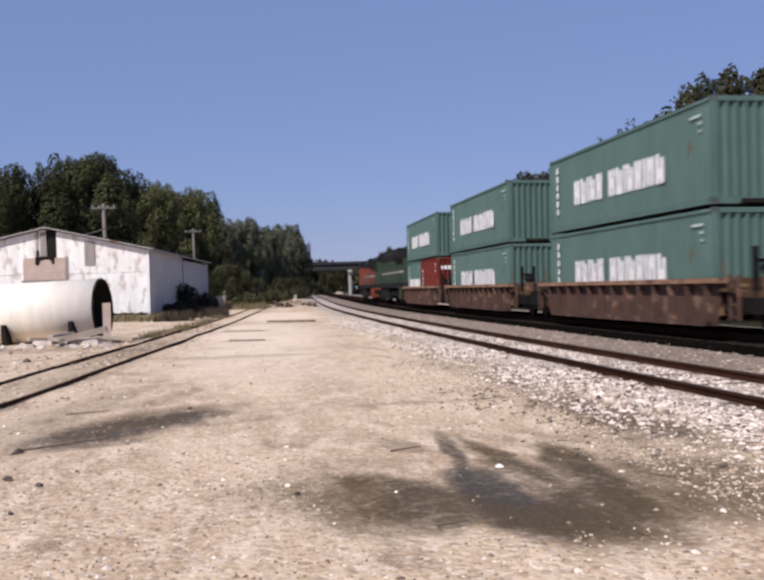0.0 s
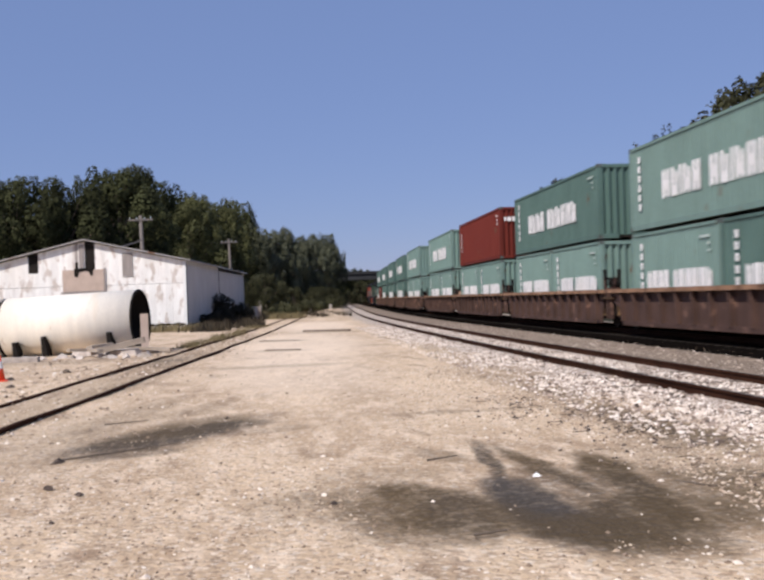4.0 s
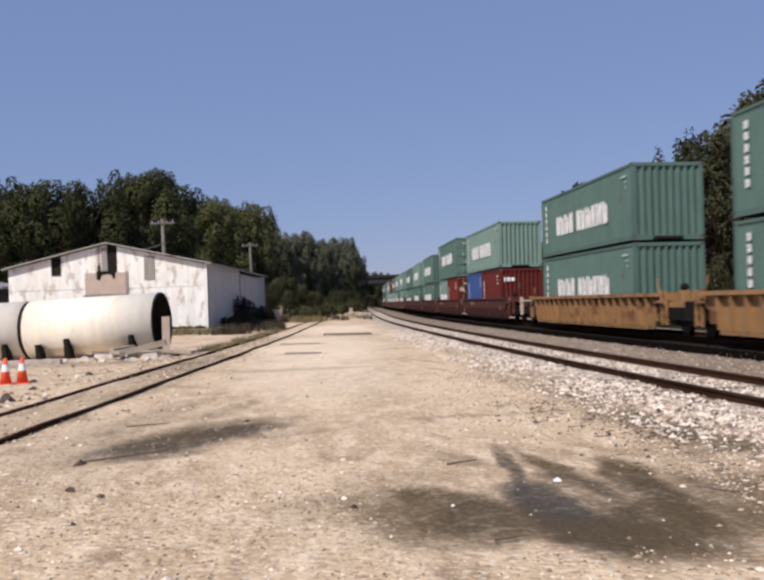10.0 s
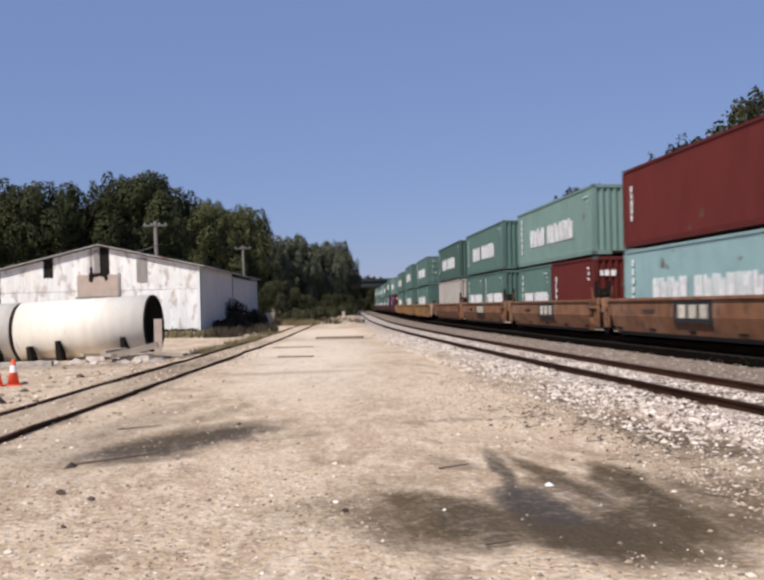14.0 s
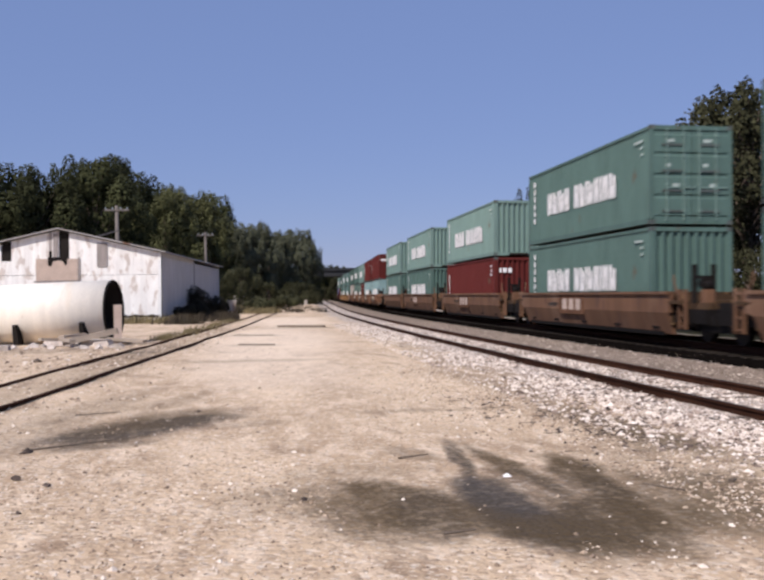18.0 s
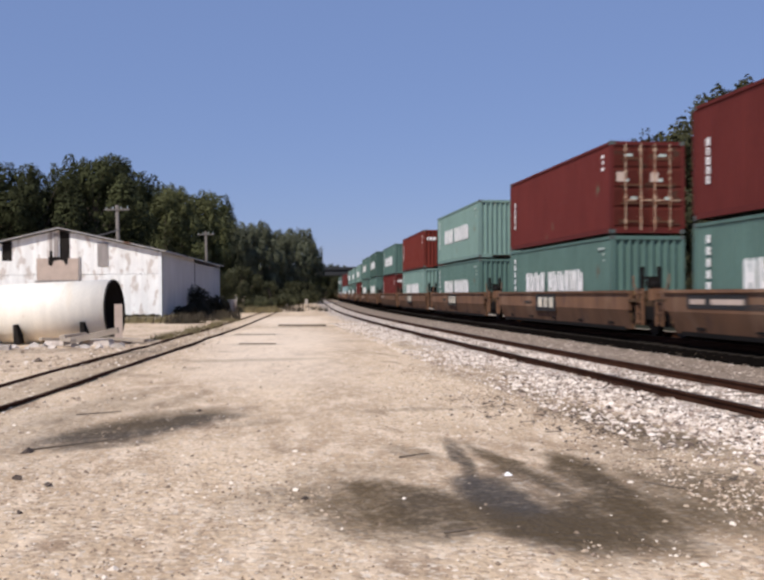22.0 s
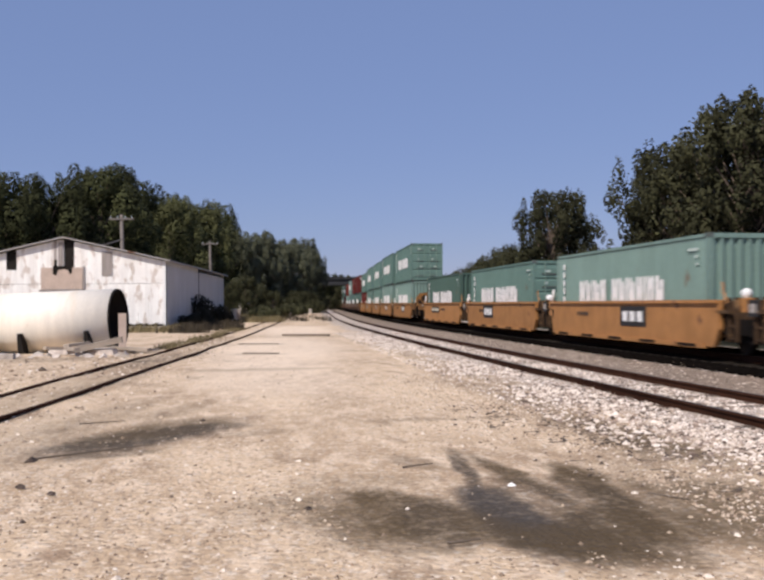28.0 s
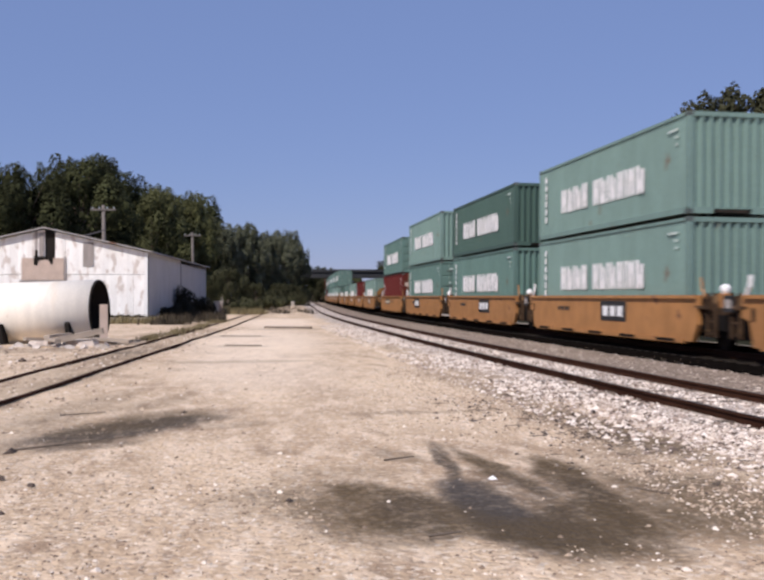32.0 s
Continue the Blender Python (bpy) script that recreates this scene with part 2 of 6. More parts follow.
# ---------------------------------------------------------------- mesh helpers
class Shape:
    """Vertices and faces of one part, gathered from simple solids."""

    def __init__(self):
        self.v, self.f, self.n = [], [], []

    def add(self, vs, fs, m=None):
        o = len(self.v)
        self.v += [tuple(m @ Vector(p)) for p in vs] if m else [tuple(p) for p in vs]
        self.f += [tuple(i + o for i in f) for f in fs]
        return self

    def box(self, x0, x1, y0, y1, z0, z1, m=None, c=0.0):
        """A box, with its upright edges cut by c."""
        if c:
            ring = [(x0 + c, y0), (x1 - c, y0), (x1, y0 + c), (x1, y1 - c), (x1 - c, y1), (x0 + c, y1), (x0, y1 - c), (x0, y0 + c)]
        else:
            ring = [(x0, y0), (x1, y0), (x1, y1), (x0, y1)]
        return self.prism(ring, z0, z1, m)

    def prism(self, ring, z0, z1, m=None, top=1.0):
        k = len(ring)
        cx, cy = sum(p[0] for p in ring) / k, sum(p[1] for p in ring) / k
        vs = [(x, y, z0) for x, y in ring] + [(cx + (x - cx) * top, cy + (y - cy) * top, z1) for x, y in ring]
        fs = [tuple(range(k))[::-1], tuple(range(k, 2 * k))] + [(i, (i + 1) % k, k + (i + 1) % k, k + i) for i in range(k)]
        return self.add(vs, fs, m)

    def tube(self, a, b, r0, r1=None, k=10, caps=True):
        a, b = Vector(a), Vector(b)
        r1 = r0 if r1 is None else r1
        q = (b - a).to_track_quat("Z", "Y").to_matrix()
        vs = []
        for p, r in ((a, r0), (b, r1)):
            vs += [p + q @ Vector((r * math.cos(math.tau * i / k), r * math.sin(math.tau * i / k), 0)) for i in range(k)]
        fs = [(i, (i + 1) % k, k + (i + 1) % k, k + i) for i in range(k)]
        if caps:
            fs += [tuple(range(k))[::-1], tuple(range(k, 2 * k))]
        return self.add(vs, fs)

    def sheet(self, length, z0, z1, period, depth, m):
        """A corrugated steel sheet along x from 0 to length, ribs upright, standing out along -y."""
        count = max(2, round(length / period))
        p = length / count
        xs = []
        for i in range(count):
            xs += [(i * p, 0), (i * p + p * 0.28, 0), (i * p + p * 0.46, depth), (i * p + p * 0.82, depth)]
        xs.append((length, 0))
        vs = [(x, y, z0) for x, y in xs] + [(x, y, z1) for x, y in xs]
        k = len(xs)
        return self.add(vs, [(i, i + 1, k + i + 1, k + i) for i in range(k - 1)], m)

    def mesh(self, name, mat, smooth=False):
        me = bpy.data.meshes.new(name)
        me.from_pydata(self.v, [], self.f)
        me.materials.append(mat)
        if smooth:
            me.shade_smooth()
        if self.n:
            me.shade_smooth()
            me.normals_split_custom_set_from_vertices(self.n)
        me.update()
        return me


def part(name, shape, mat, parent, label="", smooth=False):
    ob = new(name, shape.mesh(name, mat, smooth) if isinstance(shape, Shape) else shape)
    ob.parent = parent
    if label:
        ob["label"] = label
    if name in ("side_code", "lettering", "door_marking", "end_marking", "logo", "keeper"):
        ob["kind"] = "stuff"
    return ob


def thing(name, label, category, group="", kind="", m=None):
    ob = tagged(new(name), label, category, group, kind)
    if m:
        ob.matrix_world = m
    return ob


def solid(name, shape, mat, label, category, group="", kind="", m=None, smooth=False):
    ob = tagged(new(name, shape.mesh(name, mat, smooth)), label, category, group, kind)
    if m:
        ob.matrix_world = m
    return ob


# ---------------------------------------------------------------- the lines of the tracks
BEND, BEND_END = 0.000783, 105.0  # the tracks bend to the right, then run straight on
TRAIN_X, TRAIN_RAIL = 12.63, 0.30
NEAR_OFF, NEAR_RAIL = -5.47, 0.14
CANT = 0.49


def line(s, off=0.0):
    """Place and heading of a track at s metres along it; off: metres to the right of the train's track."""
    if s <= 0:
        x, y, a = TRAIN_X, s, 0.0
    else:
        u = min(s, BEND_END)
        a = BEND * u
        x, y = TRAIN_X + (1 - math.cos(a)) / BEND, math.sin(a) / BEND
        x, y = x + (s - u) * math.sin(a), y + (s - u) * math.cos(a)
    return x + off * math.cos(a), y - off * math.sin(a), a


def on_track(s, off=0.0, z=0.0):
    x, y, a = line(s, off)
    return pose(x, y, z, 0, 0, -math.degrees(a))


def run(t):
    """Metres that the train has gone after t seconds."""
    if t <= 14:
        return 24.0 * t
    if t <= 17:
        return 24.0 * t + 0.1 * (t - 14) ** 2
    return 24.0 * 17 + 0.9 + 24.6 * (t - 17)


def when(s):
    lo, hi = -10.0, 60.0
    for _ in range(40):
        mid = (lo + hi) / 2
        lo, hi = (mid, hi) if run(mid) < s else (lo, mid)
    return lo


MOVING = []  # thing, its place along the train, its height over the rail


def sweep(profile, stations, off, z, close=False):
    """A shape drawn along a track: profile points (across, up)."""
    sh, k = Shape(), len(profile)
    for s in stations:
        m = on_track(s, off, z)
        sh.v += [tuple(m @ Vector((u, 0, v))) for u, v in profile]
    last = k if close else k - 1
    for i in range(len(stations) - 1):
        sh.f += [(i * k + j, i * k + (j + 1) % k, (i + 1) * k + (j + 1) % k, (i + 1) * k + j) for j in range(last)]
    return sh


STATIONS = [-40 + 4 * i for i in range(40)] + [120 + 20 * i for i in range(40)]


# ---------------------------------------------------------------- ground
def bed_height(x, y):
    """Height of the ground: level, with a low shoulder to the two main tracks."""
    s = max(min(y, 700), -60)
    cx, _, a = line(s)
    d = (x - cx) * math.cos(a)
    def ease(t):
        t = max(0.0, min(1.0, t))
        return t * t * (3 - 2 * t)
    z = 0.0
    if d > -3.3:
        z = 0.07 * ease((d + 2.9) / 1.2)
    if d > 2.4:
        z = 0.07 - 0.5 * ease((d - 2.4) / 4.0)
    # a low mound of spoil beside the bend
    z += 0.45 * math.exp(-((x - 10.2) / 3.0) ** 2 - ((y - 118) / 24) ** 2) * ease((-6.5 - d) / 1.2)
    return z


def ground_sheet():
    xs = [-900, -400, -200, -120, -80] + [-60 + 2 * i for i in range(27)] + [-6 + 0.4 * i for i in range(70)] + [22 + 2 * i for i in range(25)] + [80, 120, 200, 400, 900]
    ys = [-300, -120, -60, -30, -12] + [-4 + 0.5 * i for i in range(80)] + [36 + 2 * i for i in range(40)] + [118 + 8 * i for i in range(30)] + [400, 700, 1400, 3000]
    sh = Shape()
    for y in ys:
        for x in xs:
            z = bed_height(x, y)
            if abs(x) < 20 and -5 < y < 120:
                z += (0.035 * noise.noise((x * 0.45, y * 0.3, 0.0)) + 0.012 * noise.noise((x * 1.7, y * 1.7, 3.0))) * max(0.0, min(1.0, (line(y)[0] - x - 4.6) / 1.5))
            sh.v.append((x, y, z))
    w = len(xs)
    for j in range(len(ys) - 1):
        for i in range(w - 1):
            sh.f.append((j * w + i, j * w + i + 1, (j + 1) * w + i + 1, (j + 1) * w + i))
    return sh


def ground_material():
    m = bpy.data.materials.new("sandy_gravel")
    m.use_nodes = True
    nt = m.node_tree
    n, k = nt.nodes, nt.links.new
    b = n["Principled BSDF"]
    b.inputs["Roughness"].default_value = 0.95
    co = n.new("ShaderNodeTexCoord")

    def noise_of(sc, detail=4.0, vec=None):
        t = n.new("ShaderNodeTexNoise")
        t.inputs["Scale"].default_value, t.inputs["Detail"].default_value = sc, detail
        k(vec or co.outputs["Object"], t.inputs["Vector"])
        return t

    def rng(v, a, c, lo=0.0, hi=1.0):
        t = n.new("ShaderNodeMapRange")
        t.interpolation_type = "SMOOTHSTEP"
        for s, q in zip(("From Min", "From Max", "To Min", "To Max"), (a, c, lo, hi)):
            t.inputs[s].default_value = q
        k(v, t.inputs["Value"])
        return t.outputs["Result"]

    def calc(op, a, c):
        t = n.new("ShaderNodeMath")
        t.operation = op
        for s, v in zip(t.inputs, (a, c)):
            if hasattr(v, "links"):
                k(v, s)
            else:
                s.default_value = v
        return t.outputs[0]

    def mix(fac, a, c):
        t = n.new("ShaderNodeMix")
        t.data_type = "RGBA"
        for s, v in ((t.inputs[0], fac), (t.inputs[6], a), (t.inputs[7], c)):
            if hasattr(v, "links"):
                k(v, s)
            else:
                s.default_value = (*v, 1.0)
        return t.outputs[2]

    # sand, pale dust and small stones; wheels and feet have drawn it out along the yard
    along = n.new("ShaderNodeMapping")
    along.inputs["Scale"].default_value = (1.0, 0.4, 1.0)
    k(co.outputs["Object"], along.inputs[0])
    al = along.outputs[0]
    col = mix(rng(noise_of(0.45, 5, al).outputs["Fac"], 0.35, 0.68), (0.43, 0.305, 0.19), (0.67, 0.51, 0.34))
    col = mix(rng(noise_of(3.2, 6, al).outputs["Fac"], 0.42, 0.70), col, (0.69, 0.535, 0.376))
    col = mix(rng(noise_of(1.4, 6, al).outputs["Fac"], 0.55, 0.71), col, (0.31, 0.212, 0.13))
    # clods and hollows a hand wide
    col = mix(calc("MULTIPLY", rng(noise_of(9.0, 8).outputs["Fac"], 0.54, 0.64), 0.55), col, (0.38, 0.26, 0.165))
    col = mix(calc("MULTIPLY", rng(noise_of(13.0, 8).outputs["Fac"], 0.55, 0.66), 0.6), col, (0.80, 0.675, 0.52))
    # crushed limestone that spills from the empty track's bed
    parts = n.new("ShaderNodeSeparateXYZ")
    k(co.outputs["Object"], parts.inputs[0])
    px, py = parts.outputs[0], parts.outputs[1]
    near = calc("MINIMUM", calc("MAXIMUM", py, 0.0), BEND_END)
    centre = calc("ADD", calc("MULTIPLY", calc("MULTIPLY", near, near), BEND / 2), calc("MULTIPLY", calc("MAXIMUM", calc("SUBTRACT", py, BEND_END), 0.0), BEND * BEND_END))
    off = calc("SUBTRACT", calc("SUBTRACT", px, TRAIN_X + NEAR_OFF), centre)
    ragged = calc("ADD", off, calc("MULTIPLY", calc("SUBTRACT", noise_of(0.9, 6, al).outputs["Fac"], 0.5), 2.6))
    lime = mix(rng(noise_of(16.0, 6).outputs["Fac"], 0.40, 0.62), (0.29, 0.23, 0.18), (0.59, 0.51, 0.44))
    col = mix(calc("MULTIPLY", rng(ragged, -2.3, -1.2), rng(off, 1.5, 1.0)), col, lime)
    speck = n.new("ShaderNodeTexVoronoi")
    speck.inputs["Scale"].default_value = 24.0
    k(co.outputs["Object"], speck.inputs["Vector"])
    tone = n.new("ShaderNodeSeparateColor")
    k(speck.outputs["Color"], tone.inputs[0])
    col = mix(calc("MULTIPLY", rng(tone.outputs[0], 0.86, 0.90), 0.5), col, (0.22, 0.15, 0.095))
    col = mix(calc("MULTIPLY", rng(tone.outputs[1], 0.88, 0.92), 0.4), col, (0.78, 0.69, 0.57))
    # oil and damp stains, with ragged edges
    warp = noise_of(2.2, 8)
    shift = n.new("ShaderNodeVectorMath")
    shift.operation = "MULTIPLY_ADD"
    k(warp.outputs["Color"], shift.inputs[0])
    shift.inputs[1].default_value = (0.24, 0.6, 0)
    k(co.outputs["Object"], shift.inputs[2])

    def patch(cx, cy, lx, ly, turn, soft=0.52):
        mp = n.new("ShaderNodeMapping")
        mp.vector_type = "TEXTURE"
        mp.inputs["Location"].default_value = (cx + 0.12, cy + 0.3, 0)
        mp.inputs["Rotation"].default_value = (0, 0, radians(turn))
        mp.inputs["Scale"].default_value = (lx, ly, 1000)
        k(shift.outputs[0], mp.inputs[0])
        ln = n.new("ShaderNodeVectorMath")
        ln.operation = "LENGTH"
        k(mp.outputs[0], ln.inputs[0])
        return rng(ln.outputs["Value"], 1.0 + soft * 0.5, 1.0 - soft, 0.0, 1.0)

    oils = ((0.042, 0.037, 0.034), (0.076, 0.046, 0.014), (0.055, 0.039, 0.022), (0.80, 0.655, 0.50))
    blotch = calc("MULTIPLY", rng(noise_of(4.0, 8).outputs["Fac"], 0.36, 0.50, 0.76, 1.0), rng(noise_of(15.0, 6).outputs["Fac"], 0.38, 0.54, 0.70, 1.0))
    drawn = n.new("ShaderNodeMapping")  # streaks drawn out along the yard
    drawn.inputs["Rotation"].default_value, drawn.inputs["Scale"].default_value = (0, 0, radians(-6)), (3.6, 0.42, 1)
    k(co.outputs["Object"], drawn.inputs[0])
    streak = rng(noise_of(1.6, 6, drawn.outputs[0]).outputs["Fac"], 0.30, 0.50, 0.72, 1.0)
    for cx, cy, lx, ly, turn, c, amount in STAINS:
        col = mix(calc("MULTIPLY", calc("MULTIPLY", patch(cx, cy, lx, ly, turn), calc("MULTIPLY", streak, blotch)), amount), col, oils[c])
    k(col, b.inputs["Base Color"])
    bp = n.new("ShaderNodeBump")
    bp.inputs["Strength"].default_value, bp.inputs["Distance"].default_value = 0.8, 0.05
    hsum = calc("ADD", noise_of(11.0, 5).outputs["Fac"], calc("MULTIPLY", speck.outputs["Distance"], -0.22))
    k(hsum, bp.inputs["Height"])
    k(bp.outputs[0], b.inputs["Normal"])
    return m


# stains: middle x, y; half length, half width; turn in degrees; 0 grey, 1 brown, 2 umber, 3 pale, lightening the far
# yard; strength
STAINS = [
    (1.6, 36.0, 2.6, 13.0, -4, 3, 0.75), (3.6, 60.0, 2.6, 12.0, -4, 3, 0.8), (0.8, 22.0, 1.9, 6.0, 0, 3, 0.5),
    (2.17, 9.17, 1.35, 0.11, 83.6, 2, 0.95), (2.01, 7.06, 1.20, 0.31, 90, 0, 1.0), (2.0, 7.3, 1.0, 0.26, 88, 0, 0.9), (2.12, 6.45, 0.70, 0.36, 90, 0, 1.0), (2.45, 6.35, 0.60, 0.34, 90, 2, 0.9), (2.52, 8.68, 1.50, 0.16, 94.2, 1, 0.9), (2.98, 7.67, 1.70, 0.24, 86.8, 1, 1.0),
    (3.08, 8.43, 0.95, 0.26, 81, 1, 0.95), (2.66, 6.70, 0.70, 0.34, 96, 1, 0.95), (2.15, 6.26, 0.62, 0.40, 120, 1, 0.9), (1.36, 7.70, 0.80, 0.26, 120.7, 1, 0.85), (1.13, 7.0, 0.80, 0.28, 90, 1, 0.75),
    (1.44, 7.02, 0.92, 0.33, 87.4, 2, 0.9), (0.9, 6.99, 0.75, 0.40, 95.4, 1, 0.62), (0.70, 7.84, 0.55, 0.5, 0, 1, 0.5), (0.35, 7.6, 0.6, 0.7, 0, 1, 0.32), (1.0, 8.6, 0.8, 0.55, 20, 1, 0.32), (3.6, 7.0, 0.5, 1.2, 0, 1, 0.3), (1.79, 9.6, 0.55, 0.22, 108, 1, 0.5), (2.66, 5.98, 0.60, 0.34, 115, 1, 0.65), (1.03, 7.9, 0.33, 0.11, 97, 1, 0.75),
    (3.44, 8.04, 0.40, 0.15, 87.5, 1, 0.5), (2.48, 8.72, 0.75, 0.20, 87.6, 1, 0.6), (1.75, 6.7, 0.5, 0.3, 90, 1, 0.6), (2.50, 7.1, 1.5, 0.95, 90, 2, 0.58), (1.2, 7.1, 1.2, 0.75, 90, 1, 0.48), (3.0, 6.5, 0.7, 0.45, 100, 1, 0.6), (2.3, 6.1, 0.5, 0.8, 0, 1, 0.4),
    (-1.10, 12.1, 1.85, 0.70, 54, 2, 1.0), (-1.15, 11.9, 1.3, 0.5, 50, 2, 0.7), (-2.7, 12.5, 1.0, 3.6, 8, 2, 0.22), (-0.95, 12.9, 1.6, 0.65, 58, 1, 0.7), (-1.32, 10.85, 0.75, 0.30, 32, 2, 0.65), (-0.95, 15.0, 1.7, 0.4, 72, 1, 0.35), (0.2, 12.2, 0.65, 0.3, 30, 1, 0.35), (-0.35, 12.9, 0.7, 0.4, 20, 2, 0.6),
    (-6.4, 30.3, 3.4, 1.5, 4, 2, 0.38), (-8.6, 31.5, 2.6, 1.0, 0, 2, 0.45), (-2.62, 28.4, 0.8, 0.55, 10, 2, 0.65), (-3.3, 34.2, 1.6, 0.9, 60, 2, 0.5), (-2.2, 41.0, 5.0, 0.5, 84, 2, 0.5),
    (4.7, 9.6, 0.6, 2.4, 6, 1, 0.45), (4.0, 6.8, 1.0, 1.4, 4, 1, 0.4), (3.9, 7.6, 0.7, 2.2, 4, 1, 0.4), (4.6, 11.5, 0.5, 3.0, 4, 1, 0.45), (4.6, 17.0, 0.5, 4.5, 4, 1, 0.35),
    (4.47, 9.96, 0.6, 0.9, 0, 1, 0.6), (4.47, 12.5, 0.4, 0.8, 0, 1, 0.6), (4.64, 15.1, 0.45, 1.3, 0, 1, 0.5), (3.5, 6.4, 0.6, 0.7, 0, 1, 0.45), (4.0, 7.4, 0.6, 0.8, 0, 1, 0.45), (4.6, 11.2, 0.4, 1.0, 0, 1, 0.4),
    (-2.4, 28.0, 23.0, 0.75, 83.8, 1, 0.34), (-2.3, 29.0, 4.5, 0.5, 83.8, 2, 0.4), (2.9, 13.2, 1.4, 0.25, 5, 1, 0.35), (5.2, 20.0, 0.35, 4.0, 3, 1, 0.4),
    (3.5, 47.8, 1.9, 0.7, 0, 1, 0.8), (1.0, 39.0, 1.3, 0.6, 0, 1, 0.6), (0.8, 31.6, 1.0, 0.5, 0, 1, 0.5), (0.6, 24.0, 2.0, 0.5, 0, 1, 0.35), (-1.9, 14.5, 0.5, 3.0, -10, 1, 0.4), (-2.6, 20.0, 0.5, 3.5, -10, 1, 0.35), (5.4, 30.0, 0.5, 8.0, -3, 1, 0.3),
]
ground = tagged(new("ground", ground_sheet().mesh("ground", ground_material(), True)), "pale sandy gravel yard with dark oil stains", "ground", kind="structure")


# ---------------------------------------------------------------- main tracks
def rail_track(name, label, off, z, gauge=1.505):
    track = thing(name, label, "railway track", kind="structure")
    side = [(-0.07, -0.17), (-0.07, -0.155), (-0.012, -0.135), (-0.012, -0.045), (-0.036, -0.035), (-0.036, -0.004), (0.036, -0.004), (0.036, -0.035), (0.012, -0.045), (0.012, -0.135), (0.07, -0.155), (0.07, -0.17)]
    for u in (-gauge / 2, gauge / 2):
        r = part("rail", sweep([(a + u, b) for a, b in side], STATIONS, off, z, True), M["rail"], track, "brown steel rail")
        part("rail_head", sweep([(u - 0.03, -0.004), (u - 0.02, 0), (u + 0.02, 0), (u + 0.03, -0.004)], STATIONS, off, z + 0.002), M["rail_head"], r, "worn bright running surface")
    return track


rail_track("near_track", "empty railway track on pale ballast", NEAR_OFF, NEAR_RAIL)
rail_track("train_track", "railway track that carries the train", 0.0, TRAIN_RAIL)
FAR_ROAD = material("pale_road_gravel", (0.30, 0.25, 0.20), 0.95, var=0.25, scale=2.0, fine=18.0, bump=0.5)
# ballast near black, the shadow under the train put into the colour
DARK_BALLAST = material("shadow_black_ballast", (0.007, 0.0058, 0.005), 0.95, gloss=0.0, var=0.4, scale=5.0, bump=0.5)
GREY_BALLAST = material("grey_ballast", (0.25, 0.195, 0.150), 0.95, gloss=0.12, var=0.25, scale=2.0, fine=18.0, bump=0.9, spots=((0.14, 0.11, 0.09), 0.12, 9.0))
def bed_strip(name, lo, hi, mat, label):
    cols = [lo + (hi - lo) * i / 6 for i in range(7)]
    sh = Shape()
    for s in STATIONS:
        for d in cols:
            x, y, _ = line(s, d)
            sh.v.append((x, y, bed_height(x, y) + 0.014))
    for i in range(len(STATIONS) - 1):
        sh.f += [(i * 7 + j, i * 7 + j + 1, (i + 1) * 7 + j + 1, (i + 1) * 7 + j) for j in range(6)]
    tagged(new(name, sh.mesh(name, mat, True)), label, "ballast", kind="structure")
bed_strip("ballast_bed", -4.55, -2.4, GREY_BALLAST, "grey ballast between the two tracks")
bed_strip("track_bed", -2.4, 2.2, DARK_BALLAST, "ballast under the train, its shadow painted black")


bed_strip("service_road", 3.9, 8.2, FAR_ROAD, "pale gravel road beyond the train's track")
bed_strip("ballast_bed", 2.2, 3.9, GREY_BALLAST, "grey ballast beyond the train's track")
bed_strip("far_verge", 8.2, 30.0, M["undergrowth"], "leafy verge beyond the train's track, darkened for tree shade")
tie_mesh = Shape().box(-1.3, 1.3, -0.115, 0.115, -0.16, 0.0, c=0.012).mesh("tie", M["shadowed_tie"])
for off, z, lo, hi in ((0.0, TRAIN_RAIL, 14, 90),):
    owner = bpy.data.objects["train_track"]
    s = lo
    while s < hi:
        t = new("tie", tie_mesh)
        t.parent = owner
        t.matrix_world = on_track(s, off, z - 0.195)
        s += 0.55


worn_tie = Shape().box(-1.3, 1.3, -0.115, 0.115, -0.16, 0.0, c=0.012).mesh("tie", M["tie"])
rng = random.Random(31)
for i in range(80):
    t = new("tie", worn_tie)
    t.parent = bpy.data.objects["near_track"]
    s = 7 + 0.55 * i
    x, y, a = line(s, NEAR_OFF + rng.uniform(-0.15, 0.05))
    t.matrix_world = pose(x, y, rng.uniform(-0.04, 0.012), rng.uniform(-0.6, 0.6), 0, -math.degrees(a) + rng.uniform(-2, 2))


# ---------------------------------------------------------------- containers
L40, L20, WIDE, TALL = 12.192, 6.058, 2.438, 2.591


